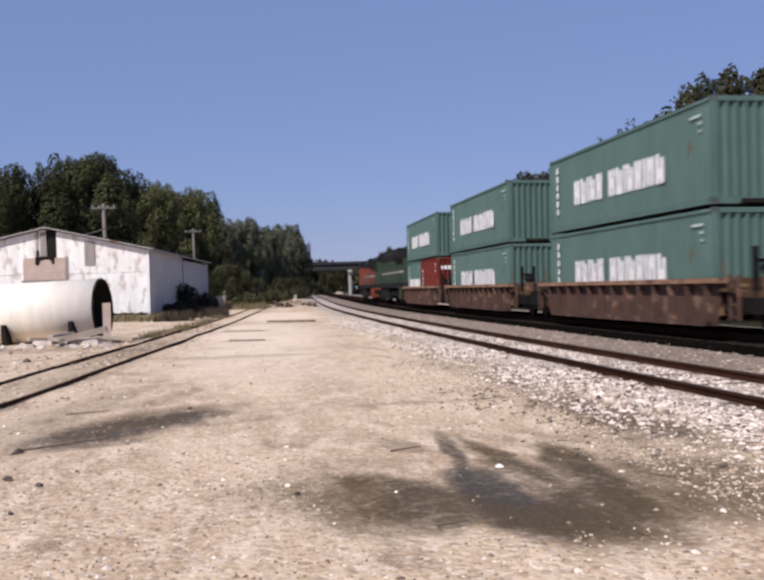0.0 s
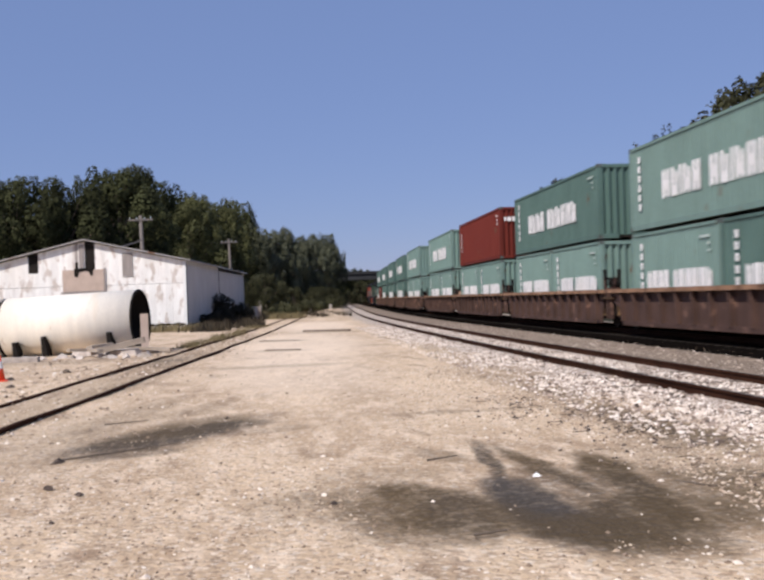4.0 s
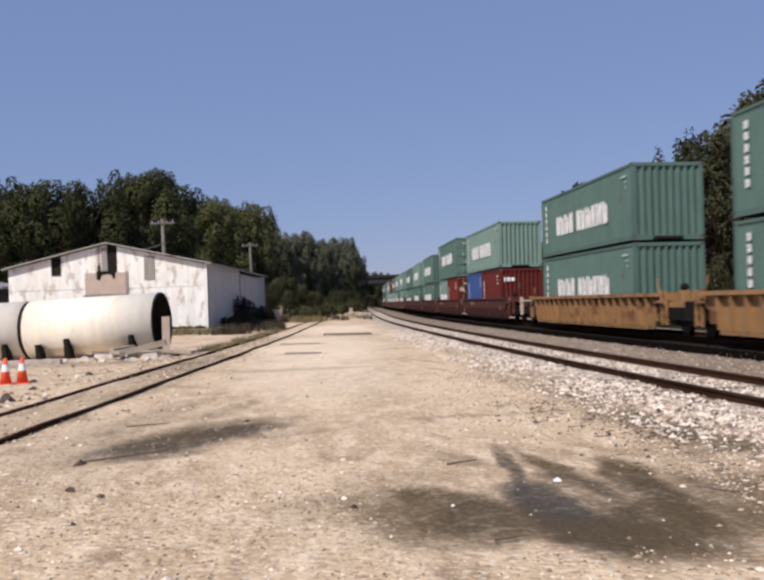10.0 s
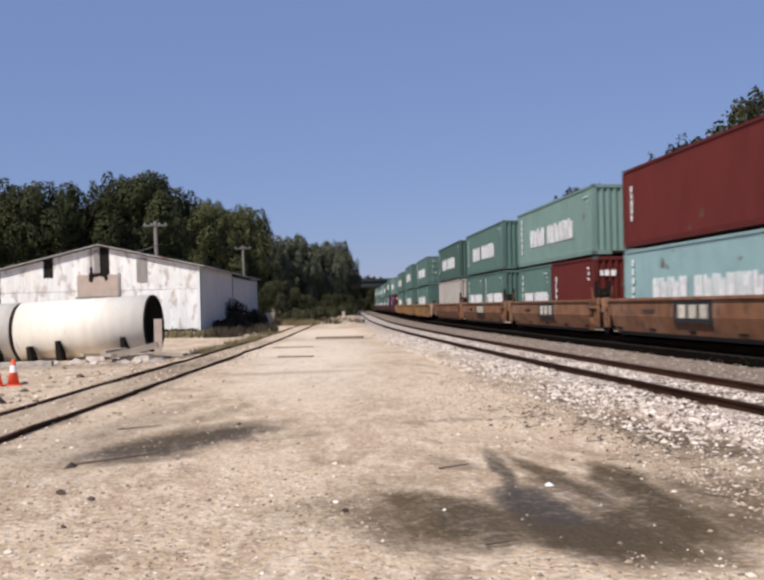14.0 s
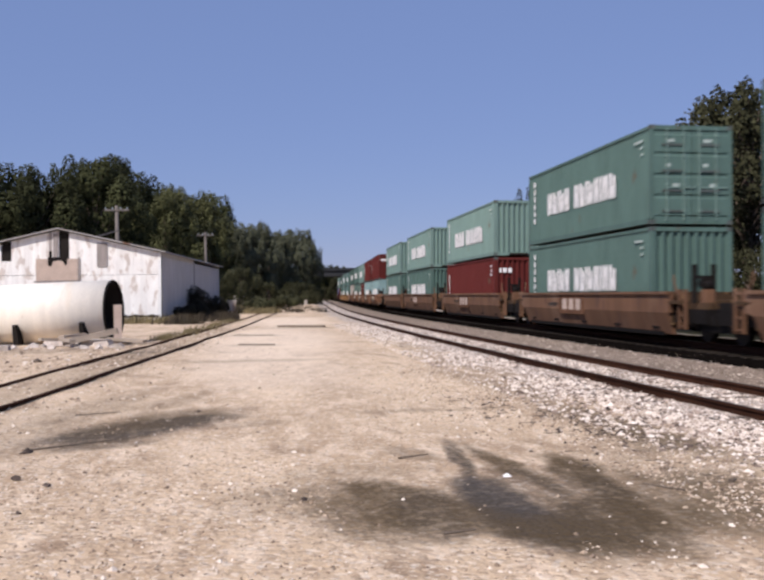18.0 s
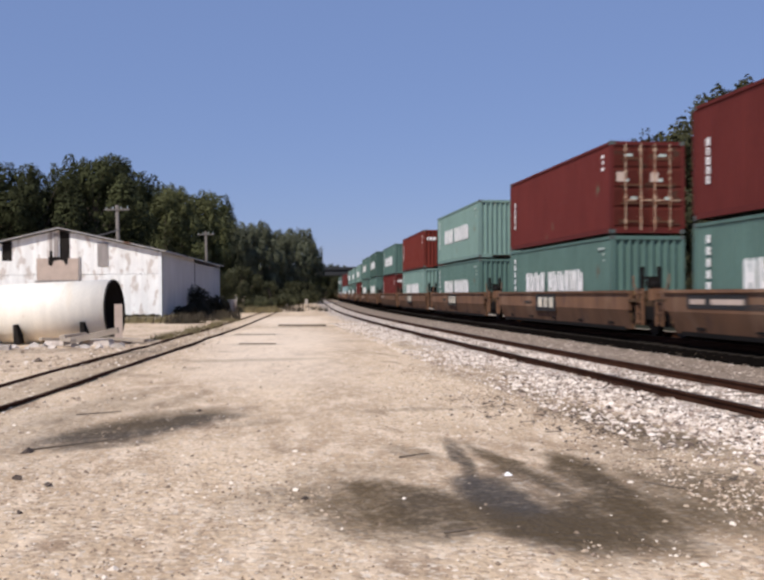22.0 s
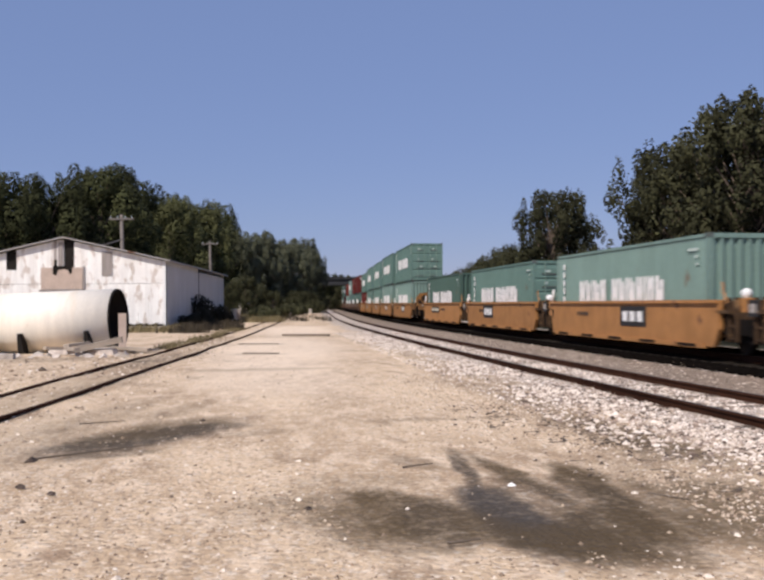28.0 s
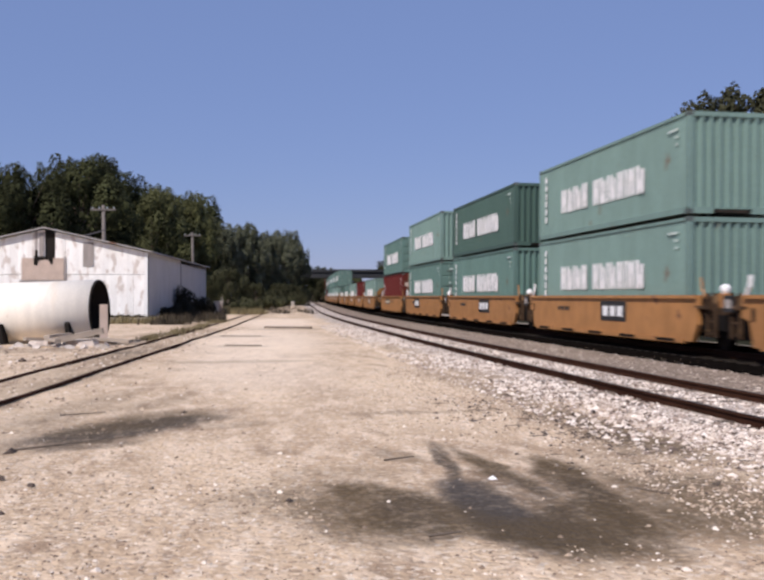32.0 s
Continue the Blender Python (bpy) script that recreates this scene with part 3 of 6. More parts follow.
def glyph_row(sh, widths, x, h, gap, m, cut=0.0):
    """A row of plain blocks, one for each letter, from x on."""
    for i, w in enumerate(widths):
        c = w * (0.30 if i % 3 == 0 else 0.10)
        low = (0.30, 0.0, 0.55, 0.15)[i % 4]
        bars = [(0.0, 0.40, 0.0, 1.0), (0.58, 0.96, 0.0, (1.0, 0.86)[i % 2]), (0.38, 0.60, low, low + 0.34)] if w > 0.3 else [(0.0, 1.0, 0.0, 1.0)]
        c = min(c, 0.07)
        for u0, u1, v0, v1 in bars:  # two plain bars and a short one for each letter
            x0, x1, z0, z1 = x + w * u0, x + w * u1, h * v0, h * v1
            ring = [(x0 + c, z0), (x1 - c, z0), (x1, z0 + c), (x1, z1 - c), (x1 - c, z1), (x0 + c, z1), (x0, z1 - c), (x0, z0 + c)]
            sh.prism(ring, -0.004, 0.006, m @ Matrix(((1, 0, 0, 0), (0, 0, -1, 0), (0, 1, 0, 0), (0, 0, 0, 1))))
        x += w + gap
    return x


SIDE_LEFT = lambda half: Matrix(((0, 1, 0, -WIDE / 2), (-1, 0, 0, half), (0, 0, 1, 0), (0, 0, 0, 1)))
SIDE_RIGHT = lambda half: Matrix(((0, -1, 0, WIDE / 2), (1, 0, 0, -half), (0, 0, 1, 0), (0, 0, 0, 1)))
CACHE = {}
COLOUR_WORDS = {"green": "teal green", "fresh": "bright teal green", "pale": "faded pale teal", "dark": "dark teal", "red": "brick red", "maroon": "maroon", "blue": "bright blue", "sky": "light blue", "white": "dirty white"}


def container(colour, length, doors, tall=TALL, m=None):
    """A steel freight container, base at the origin, along y; doors: they face the train's rear."""
    key = (colour, length, doors, tall)
    if key in CACHE:
        return copy_thing(CACHE[key], m or Matrix())
    words = f"{COLOUR_WORDS[colour]} corrugated steel freight container, {'forty' if length > 7 else 'twenty'} feet long"
    ob = thing("freight_container", words, "container", "containers on the train", m=m)
    CACHE[key] = ob
    paint, h, w = M[colour], length / 2, WIDE / 2
    fr = Shape()
    for x in (-1, 1):
        for y in (-1, 1):
            fr.box(min(x * w, x * (w - 0.12)), max(x * w, x * (w - 0.12)), min(y * h, y * (h - 0.16)), max(y * h, y * (h - 0.16)), 0.1, tall - 0.1)
        fr.box(min(x * w, x * (w - 0.07)), max(x * w, x * (w - 0.07)), -h, h, tall - 0.10, tall - 0.02)
        fr.box(min(x * w, x * (w - 0.07)), max(x * w, x * (w - 0.07)), -h, h, 0.02, 0.17)
    for y in (-1, 1):
        fr.box(-w, w, min(y * h, y * (h - 0.1)), max(y * h, y * (h - 0.1)), tall - 0.13, tall - 0.01)
        if (y < 0) == doors:
            fr.box(-w, w, min(y * h, y * (h - 0.1)), max(y * h, y * (h - 0.1)), 0.01, 0.17)
        else:  # the sill of the blind end, with the tunnel for a trailer's neck
            for x0, x1, z0 in ((-w, -0.52, 0.01), (-0.52, 0.52, 0.13), (0.52, w, 0.01)):
                fr.box(x0, x1, min(y * h, y * (h - 0.1)), max(y * h, y * (h - 0.1)), z0, 0.17)
    part("frame", fr, paint, ob)
    part("side_panel", Shape().sheet(length - 0.3, 0.16, tall - 0.09, 0.275, 0.034, SIDE_LEFT(h - 0.15) @ pose(0, 0.02, 0)), paint, ob)
    part("side_panel", Shape().sheet(length - 0.3, 0.16, tall - 0.09, 0.275, 0.034, SIDE_RIGHT(h - 0.15) @ pose(0, 0.02, 0)), paint, ob)
    part("roof", Shape().sheet(length - 0.2, -w + 0.06, w - 0.06, 0.30, 0.018, Matrix(((0, 0, 1, 0), (1, 0, 0, -h + 0.1), (0, -1, 0, tall - 0.025), (0, 0, 0, 1)))), paint, ob)
    part("floor", Shape().box(-w + 0.07, w - 0.07, -h + 0.1, h - 0.1, 0.05, 0.15), M["tie"], ob)
    rear, front = pose(0, -h, 0), pose(0, h, 0, 0, 0, 180)
    wall_at, door_at = (front, rear) if doors else (rear, front)
    part("front_wall", Shape().sheet(WIDE - 0.24, 0.16, tall - 0.12, 0.245, 0.085, wall_at @ pose(-w + 0.12, 0.015, 0)), paint, ob)
    for x in (-1, 1):
        lo, hi = (-w + 0.12, -0.012) if x < 0 else (0.012, w - 0.12)
        step = (tall - 0.42) / 4
        prof = [(0.07, 0.17), (0.07, tall - 0.14), (0.034, tall - 0.14)]  # a leaf of four pressed panels, in one sheet
        for i in reversed(range(4)):
            z = 0.23 + i * step
            prof += [(0.034, z + step - 0.07), (0.004, z + step - 0.10), (0.004, z + 0.03), (0.034, z)]
        prof.append((0.034, 0.17))
        leaf = Shape().prism(prof, lo, hi, door_at @ Matrix(((0, 0, 1, 0), (1, 0, 0, 0), (0, 1, 0, 0), (0, 0, 0, 1))))
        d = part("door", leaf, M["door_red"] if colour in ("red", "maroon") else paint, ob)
        warm = colour in ("red", "maroon")
        for off in (0.34, 0.80) if x < 0 else (0.20, 0.66):
            rx = lo + (hi - lo) * off
            rod = Shape()
            rod.tube(door_at @ Vector((rx, -0.018, 0.1)), door_at @ Vector((rx, -0.018, tall - 0.08)), 0.022, k=6)
            for z in (0.35, 1.1, 1.9, tall - 0.3):
                rod.box(rx - 0.05, rx + 0.05, -0.03, 0.01, z, z + 0.07, door_at)
            rod.box(rx, rx + 0.35, -0.035, -0.02, 1.02, 1.06, door_at)
            part("lock_rod", rod, M["worn_rod"] if warm else M["pale"] if colour in ("green", "fresh", "dark") else paint, d, "cream lock rod with its handle" if warm else "painted lock rod with its handle")
        if colour in ("green", "fresh", "pale", "dark", "red", "maroon"):
            plates = Shape()
            # dark bars: keepers, with the shadow under them put into the colour
            gear = Shape()
            for z in (tall - 0.58, 1.48, 0.92, 0.34):
                gear.box(lo + 0.22, lo + 0.82, -0.028, 0.006, z, z + 0.06, door_at)
            part("keeper", gear, M["rust"] if warm else M["casting"], d, "dark keeper bars of the lock rods, their shadows included")
            if warm:
                part("door_plate", Shape().box(lo + 0.08, lo + 0.34, -0.008, 0.006, 1.62, 1.92, door_at), M["hatch"], d, "tan plate on the door")
            for u, z, ww, hh in ((0.42, tall - 0.48, 0.26, 0.08), (0.42, 1.62, 0.14, 0.10), (0.62, 1.05, 0.20, 0.10)):
                plates.box(lo + u - 0.08, lo + u - 0.08 + ww, -0.006, 0.006, z, z + hh, door_at)
            part("door_marking", plates, M["faded_letter"], d, "faded pale markings")
    cast = CACHE.get("casting")
    if not cast:
        cast = CACHE["casting"] = Shape().box(-0.09, 0.09, -0.09, 0.09, 0, 0.118, c=0.015).mesh("corner_casting", M["casting"])
    for x in (-1, 1):
        for y in (-1, 1):
            for z in (0, tall - 0.118):
                c = part("corner_casting", cast, None, ob)
                c.location = (x * (w - 0.087), y * (h - 0.087), z)
    # markings: plain blocks of the letters' size
    scale = 1.0 if length > 7 else 0.62
    for side in (SIDE_LEFT(h), SIDE_RIGHT(h)):
        at = side @ pose(0, 0.0, 0)
        if colour in ("green", "fresh", "pale", "dark", "sky"):
            z, g, hh = 0.79 + (tall - TALL), 0.105 * scale, 0.82 * (1 if length > 7 else 0.75)
            first, second = Shape(), Shape()
            x = 2.55 if length > 7 else 1.25
            x = glyph_row(first, [0.53 * scale, 0.45 * scale, 0.15 * scale, 0.48 * scale, 0.48 * scale], x, hh, g, at @ pose(0, 0, z))
            x += 0.45 * scale
            glyph_row(second, [0.50 * scale, 0.45 * scale, 0.15 * scale, 0.46 * scale, 0.46 * scale, 0.15 * scale, 0.48 * scale, 0.54 * scale], x, hh, g, at @ pose(0, 0, z))
            part("lettering", first, M["letter"], ob, "row of large white letter blocks")
            part("lettering", second, M["letter"], ob, "row of large white letter blocks")
            col = Shape()
            for i in range(6):
                col.box(0.74, 0.90, -0.006, 0.004, 0.60 + tall - TALL + i * 0.29, 0.80 + tall - TALL + i * 0.29, at)
            part("side_code", col, M["letter"], ob, "column of small white marks")
            code = Shape()
            for i, ww in enumerate((0.58, 0.16, 0.12)):
                code.box(length - 0.55 - ww, length - 0.55, -0.006, 0.004, tall - 0.42 - i * 0.19, tall - 0.42 - i * 0.19 + 0.07, at)
            part("side_code", code, M["faded_letter"], ob, "small faded marks")
        elif colour in ("red", "maroon", "blue", "white"):
            col = Shape()
            for i in range(5):
                col.box(0.74 + 0.02 * (i % 2), 0.87 + 0.02 * (i % 3), -0.006, 0.004, 0.85 + i * 0.235, 0.85 + i * 0.235 + 0.195, at)
            if colour != "white":
                part("side_code", col, M["letter"], ob, "column of white marks")
            code = Shape()
            for i in range(3):
                code.box(length - 0.78 + 0.06 * (i % 2), length - 0.58, -0.006, 0.004, tall - 0.46 - i * 0.20, tall - 0.36 - i * 0.20, at)
            part("side_code", code, M["letter"], ob, "small white mark")
    if not doors and colour in ("red", "maroon"):
        mark = Shape()
        glyph_row(mark, [0.10, 0.18, 0.19], -0.98, 0.22, 0.06, rear @ pose(0, 0, tall - 0.72))
        part("end_marking", mark, M["letter"], ob, "three small white letter blocks")
    return ob


# ---------------------------------------------------------------- well cars
def bogie(parent, y):
    """A two-axle truck under a joint of the car."""
    b = Shape()
    b.box(-1.15, 1.15, y - 0.2, y + 0.2, 0.45, 0.72)
    bo = part("bogie", b, M["bogie"], parent, "black steel truck")
    for x in (-1, 1):
        f = Shape()
        prof = [(-1.25, 0.42), (-1.0, 0.62), (-0.45, 0.72), (0.45, 0.72), (1.0, 0.62), (1.25, 0.42), (1.0, 0.36), (0.5, 0.28), (-0.5, 0.28), (-1.0, 0.36)]
        rot = Matrix(((0, 0, 1, x * 1.0 - 0.07), (1, 0, 0, y), (0, 1, 0, 0), (0, 0, 0, 1)))
        f.prism(prof, 0.0, 0.14, rot)
        for d in (-0.14, 0.0, 0.14):
            f.tube((x * 1.02, y + d, 0.3), (x * 1.02, y + d, 0.6), 0.05, k=7)
        part("side_frame", f, M["bogie"], bo)
        for d in (-0.89, 0.89):
            wshape = Shape().tube((x * 0.69, y + d, 0.42), (x * 0.83, y + d, 0.42), 0.42, k=18)
            wshape.tube((x * 0.83, y + d, 0.42), (x * 1.12, y + d, 0.42), 0.10, k=10)
            part("wheel", wshape, M["wheel"], bo, "worn steel wheel")
    return bo


def well_car(kind, unit, lead, trail, nudge=0.0, ahead=0.0, behind=0.0, m=None):
    """One unit of an articulated well car, along y, rail level at the origin. kind: a row of STYLE; nudge: of the logo plate; lead, trail: free coupler ends, which reach on by ahead and behind."""
    key = ("well", kind, round(unit, 1), lead, trail, nudge, round(ahead, 2), round(behind, 2))
    style = STYLE[kind]
    if key in CACHE:
        return copy_thing(CACHE[key], m or Matrix())
    paint = M[style[0]]
    ob = thing("well_car", style[2], "rail car", "well cars of the train", m=m)
    CACHE[key] = ob
    half, wl = unit / 2, WELL[kind][0]
    top, low = 1.30, 0.17
    for x in (-1, 1):
        sill = Shape()
        if style[1] == "ribbed":
            chords = [(1.27, 1.50, wl + 0.5, top - 0.12, top), (1.25, 1.38, wl - 0.62, low - 0.02, low + 0.12)]
            web = [(-wl, low), (wl - 0.55, low), (wl - 0.10, 0.74), (wl + 0.42, 0.86), (wl + 0.42, top - 0.12), (-wl - 0.2, top - 0.12), (-wl - 0.2, 0.80)]
            sill.prism(web, 0, 0.04, Matrix(((0, 0, 1, 1.27 if x > 0 else -1.31), (1, 0, 0, 0), (0, 1, 0, 0), (0, 0, 0, 1))))
        else:
            side = [(-wl - 0.30, top), (wl + 0.45, top), (wl + 0.45, 0.82), (wl + 0.12, 0.74), (wl - 0.05, low), (-wl - 0.05, low), (-wl - 0.30, 0.60)]
            rot = Matrix(((0, 0, 1, 1.28 if x > 0 else -1.40), (1, 0, 0, 0), (0, 1, 0, 0), (0, 0, 0, 1)))
            if WELL[kind][2]:
                knee = 0.74
                side = [(-wl - 0.30, top), (wl + 0.45, top), (wl + 0.45, 0.82), (wl + 0.12, knee), (-wl - 0.2, knee)]
                y0, y1 = -wl - 0.15, wl + 0.08
                lean = [(x * 1.40, y0, knee), (x * 1.40, y1, knee), (x * 1.22, y1 - 0.12, low), (x * 1.22, y0 + 0.1, low), (x * 1.28, y0, knee), (x * 1.28, y1, knee), (x * 1.12, y1 - 0.12, low), (x * 1.12, y0 + 0.1, low)]
                part("lower_panel", Shape().add(lean, [(0, 1, 2, 3), (7, 6, 5, 4), (0, 4, 5, 1), (1, 5, 6, 2), (2, 6, 7, 3), (3, 7, 4, 0)]), paint, ob, "lower panel that leans inward")
            sill.prism(side, 0, 0.12, rot)
            chords = [(1.26, 1.47, wl + 0.28, top - 0.07, top + 0.01), (1.26 - 0.16 * WELL[kind][2], 1.44 - 0.19 * WELL[kind][2], wl - 0.4, low - 0.05, low + 0.06)]
        s = part("side_sill", sill, paint, ob)
        for x0, x1, far, z0, z1 in chords:
            part("chord", Shape().box(min(x * x0, x * x1), max(x * x0, x * x1), -far, far, z0, z1), M["bogie"] if WELL[kind][2] and z0 < 0.5 else (M["pale_chord"] if kind in ("brown", "rust") and z0 > 0.5 else paint), s)
        if style[1] == "ribbed":
            count = 19 if kind == "mustard" else 13
            for i in range(count):
                y = -wl + 0.3 + i * (2 * wl - 0.9) / (count - 1)
                rib = [(x * 1.30, low + 0.1), (x * 1.42, low + 0.1), (x * 1.47, top - 0.115), (x * 1.30, top - 0.115)]  # wide under the chord, narrow at the foot
                part("stiffener", Shape().prism(rib if x > 0 else rib[::-1], y - 0.05, y + 0.05, Matrix(((1, 0, 0, 0), (0, 0, 1, 0), (0, 1, 0, 0), (0, 0, 0, 1)))), paint, s)
        else:
            for i in range(0 if WELL[kind][2] else 5):
                y = -wl + 1.4 + i * (2 * wl - 2.8) / 4
                xi = 0.19 * WELL[kind][2]
                part("bottom_flange", Shape().box(min(x * (1.40 - xi), x * (1.445 - xi)), max(x * (1.40 - xi), x * (1.445 - xi)), y - 0.55, y + 0.55, low - 0.03, low + 0.05), M["bogie"], s)
        if len(style) > 3:
            at = SIDE_LEFT(0) if x < 0 else SIDE_RIGHT(0)
            at = at @ pose(0, -(1.405 - WIDE / 2), 0)
            worn = style[4] == 2
            ends, start, rise = style[5], style[6], 0.15 * WELL[kind][2]
            if (lead and "lead" in ends) or (trail and "trail" in ends):
                for x0, x1 in ((0.0, 1.12), (1.12, 3.0)) if start is not None else ():
                    p = part("number_plate", Shape().box(start + x0, start + x1, -0.008, 0.01, 0.68 + rise, 1.06 + rise * 0.8, at), M["black"], s, "black-edged number plate")
                    part("number_bar", Shape().box(start + x0 + 0.16, start + x1 - 0.16, -0.013, -0.003, 0.79 + rise, 0.95 + rise * 0.8, at), M["worn_letter"] if "yellow" in style[0] else M["hatch"], p, "plain tan bar")
            else:
                at_x = style[3] + nudge
                big = 0.30 if WELL[kind][2] else 0.0
                plate = Shape().box(-0.4 - big + at_x, 1.55 + big + at_x, -0.008, 0.01, 0.56 + rise - big * 0.45, 1.14 + rise * 0.5, at)
                p = part("logo_plate", plate, M["rust"] if worn else M["black"], s, "dark plate with three pale blocks")
                for i in range(3):
                    xx = -0.24 + at_x + i * 0.56
                    xx += (i - 1) * big * 0.5
                    part("logo_bar", Shape().box(xx + 0.04, xx + 0.43 + big * 0.3, -0.013, -0.003, 0.70 + rise * 0.8 - big * 0.35, 1.00 + rise * 0.6, at), M["hatch"] if worn else M["letter"] if "yellow" in style[0] else M["worn_letter"], p, "plain cream block")
            small = Shape()
            spot = start + 3.8 if start is not None and lead else -3.6
            for i, ww in enumerate((0.10, 0.16, 0.16, 0.16, 0.16)):
                small.box(spot + i * 0.24, spot + i * 0.24 + ww, -0.006, 0.004, 0.82, 0.96, at)
            part("side_code", small, M["black"], s, "small dark marks")
        elif kind == "maroon":
            at = (SIDE_LEFT(0) if x < 0 else SIDE_RIGHT(0)) @ pose(0, -(1.405 - WIDE / 2), 0)
            marks = Shape()
            rows = ((-6.7, 0.22, 0.30, 4), (-5.55, 0.22, 0.30, 3), (-4.25, 0.3, 0.0, 1), (-3.5, 0.16, 0.26, 2), (-2.4, 0.5, 0.55, 3)) if lead else ((-4.6, 0.14, 0.22, 5), (-2.9, 0.2, 0.0, 1))
            for x0, ww, step, count in rows:
                for i in range(count):
                    marks.box(x0 + i * step, x0 + i * step + ww, -0.006, 0.004, 0.90, 1.08 if ww < 0.45 else 0.98, at)
            part("side_code", marks, M["dust_mark"], s, "faded pinkish marks")
    for y in (-5.9, -3.0, 0, 3.0, 5.9):
        part("cross_member", Shape().box(-1.28, 1.28, y - 0.25, y + 0.25, 0.30, 0.40), M["bogie"], ob)
    for d in (-1, 1):
        e = Shape()
        reach = ahead if d > 0 else behind
        end = half - 0.22 + reach
        y0, y1 = min(d * (wl + 0.1), d * end), max(d * (wl + 0.1), d * end)
        e.box(-0.9, 0.9, y0, y1, 0.86, 1.08)
        e.box(-0.28, 0.28, min(d * wl, d * (half + reach - 0.02)), max(d * wl, d * (half + reach - 0.02)), 0.66, 0.98)
        e.box(-1.30, 1.30, min(d * (wl + 0.02), d * (wl + 0.14)), max(d * (wl + 0.02), d * (wl + 0.14)), 0.42, top)
        for x in (-1, 1):
            e.box(min(x * 0.95, x * 1.40), max(x * 0.95, x * 1.40), min(d * (wl + 0.2), d * (wl + 0.85)), max(d * (wl + 0.2), d * (wl + 0.85)), 0.98, 1.06)
        pl = part("end_platform", e, paint if kind in ("mustard", "orange") else M["grime"], ob)
        for x in (-1, 1):
            gear = Shape().box(min(x * 1.05, x * 1.20), max(x * 1.05, x * 1.20), min(d * (wl + 0.3), d * (half - 0.15)), max(d * (wl + 0.3), d * (half - 0.15)), 0.55, 1.02)
            part("end_gear", gear, M["bogie"] if d > 0 else (paint if kind in ("mustard", "orange") else M["grime"]), pl, "bracket of the joint")
        for x in (-1, 1):
            lad = Shape()
            for y in (wl + 0.62, wl + 0.98):
                lad.box(x * 1.30 - 0.04, x * 1.30 + 0.04, min(d * y, d * (y + 0.07)), max(d * y, d * (y + 0.07)), 0.32, 1.36)
            for z in (0.38, 0.66, 0.94, 1.22):
                lad.box(x * 1.30 - 0.02, x * 1.30 + 0.02, min(d * (wl + 0.62), d * (wl + 1.0)), max(d * (wl + 0.62), d * (wl + 1.0)), z, z + 0.04)
            part("ladder", lad, M["grime"] if kind == "yellow" else paint, pl, "short steel ladder")
        if reach:  # the free end: a deck, a step and a pale gate of grab irons at its corners
            deck = Shape().box(-1.36, 1.36, min(d * (wl + 0.25), d * end), max(d * (wl + 0.25), d * end), 1.09, 1.16, c=0.05)
            part("deck", deck, M["hatch"] if kind == "mustard" else paint, pl, "steel end deck")
            for x in (-1, 1):
                gate = Shape()
                for y in (end - 0.42, end - 0.06):
                    gate.box(x * 1.34 - 0.035, x * 1.34 + 0.035, min(d * y, d * (y + 0.06)), max(d * y, d * (y + 0.06)), 0.42, 1.30)
                for z in (0.42, 0.70, 0.98, 1.24):
                    gate.box(x * 1.34 - 0.02, x * 1.34 + 0.02, min(d * (end - 0.42), d * end), max(d * (end - 0.42), d * end), z, z + 0.06)
                part("corner_step", gate, M["hatch"] if kind == "mustard" else (M["grime"] if kind == "yellow" else paint), pl, "corner step")
        if reach and kind == "yellow":  # an ochre end with a cut-out guard across it
            for x in (-1, 1):
                skirt = [(wl + 0.40, 0.80), (end - 0.30, 0.80), (end, 0.98), (end, 1.20), (wl + 0.40, 1.26)]
                if d < 0:
                    skirt = [(-u, v) for u, v in reversed(skirt)]
                part("end_skirt", Shape().prism(skirt, 0, 0.05, Matrix(((0, 0, 1, 1.35 if x > 0 else -1.40), (1, 0, 0, 0), (0, 1, 0, 0), (0, 0, 0, 1)))), M["ochre"], pl, "ochre side skirt of the end")
            back = d * (wl + 0.62) if d > 0 else d * (end - 0.55)
            ring = [(-1.30, 1.16), (1.30, 1.16), (1.30, 1.62), (1.02, 2.02), (0.35, 2.12), (-0.35, 2.12), (-1.02, 2.02), (-1.30, 1.62)]
            guard = part("end_guard", Shape().prism(ring, back - 0.03, back + 0.03, Matrix(((1, 0, 0, 0), (0, 0, 1, 0), (0, 1, 0, 0), (0, 0, 0, 1)))), M["ochre"], pl, "ochre steel guard with oval openings")
            for cx, cz, rx, rz in ((-0.62, 1.66, 0.28, 0.24), (0.62, 1.66, 0.28, 0.24), (0.0, 1.42, 0.22, 0.14), (-0.95, 1.36, 0.14, 0.12)):
                hole = [(cx + rx * math.cos(q * 0.5236), cz + rz * math.sin(q * 0.5236)) for q in range(12)]
                part("opening", Shape().prism(hole, back - 0.036, back + 0.036, Matrix(((1, 0, 0, 0), (0, 0, 1, 0), (0, 1, 0, 0), (0, 0, 0, 1)))), M["void"], guard, "dark oval opening")
            for x in (-1, 1):
                part("guard_brace", Shape().tube((x * 1.2, back, 1.75), (x * 1.2, back + d * 0.45, 1.16), 0.04, k=6), M["ochre"], guard)
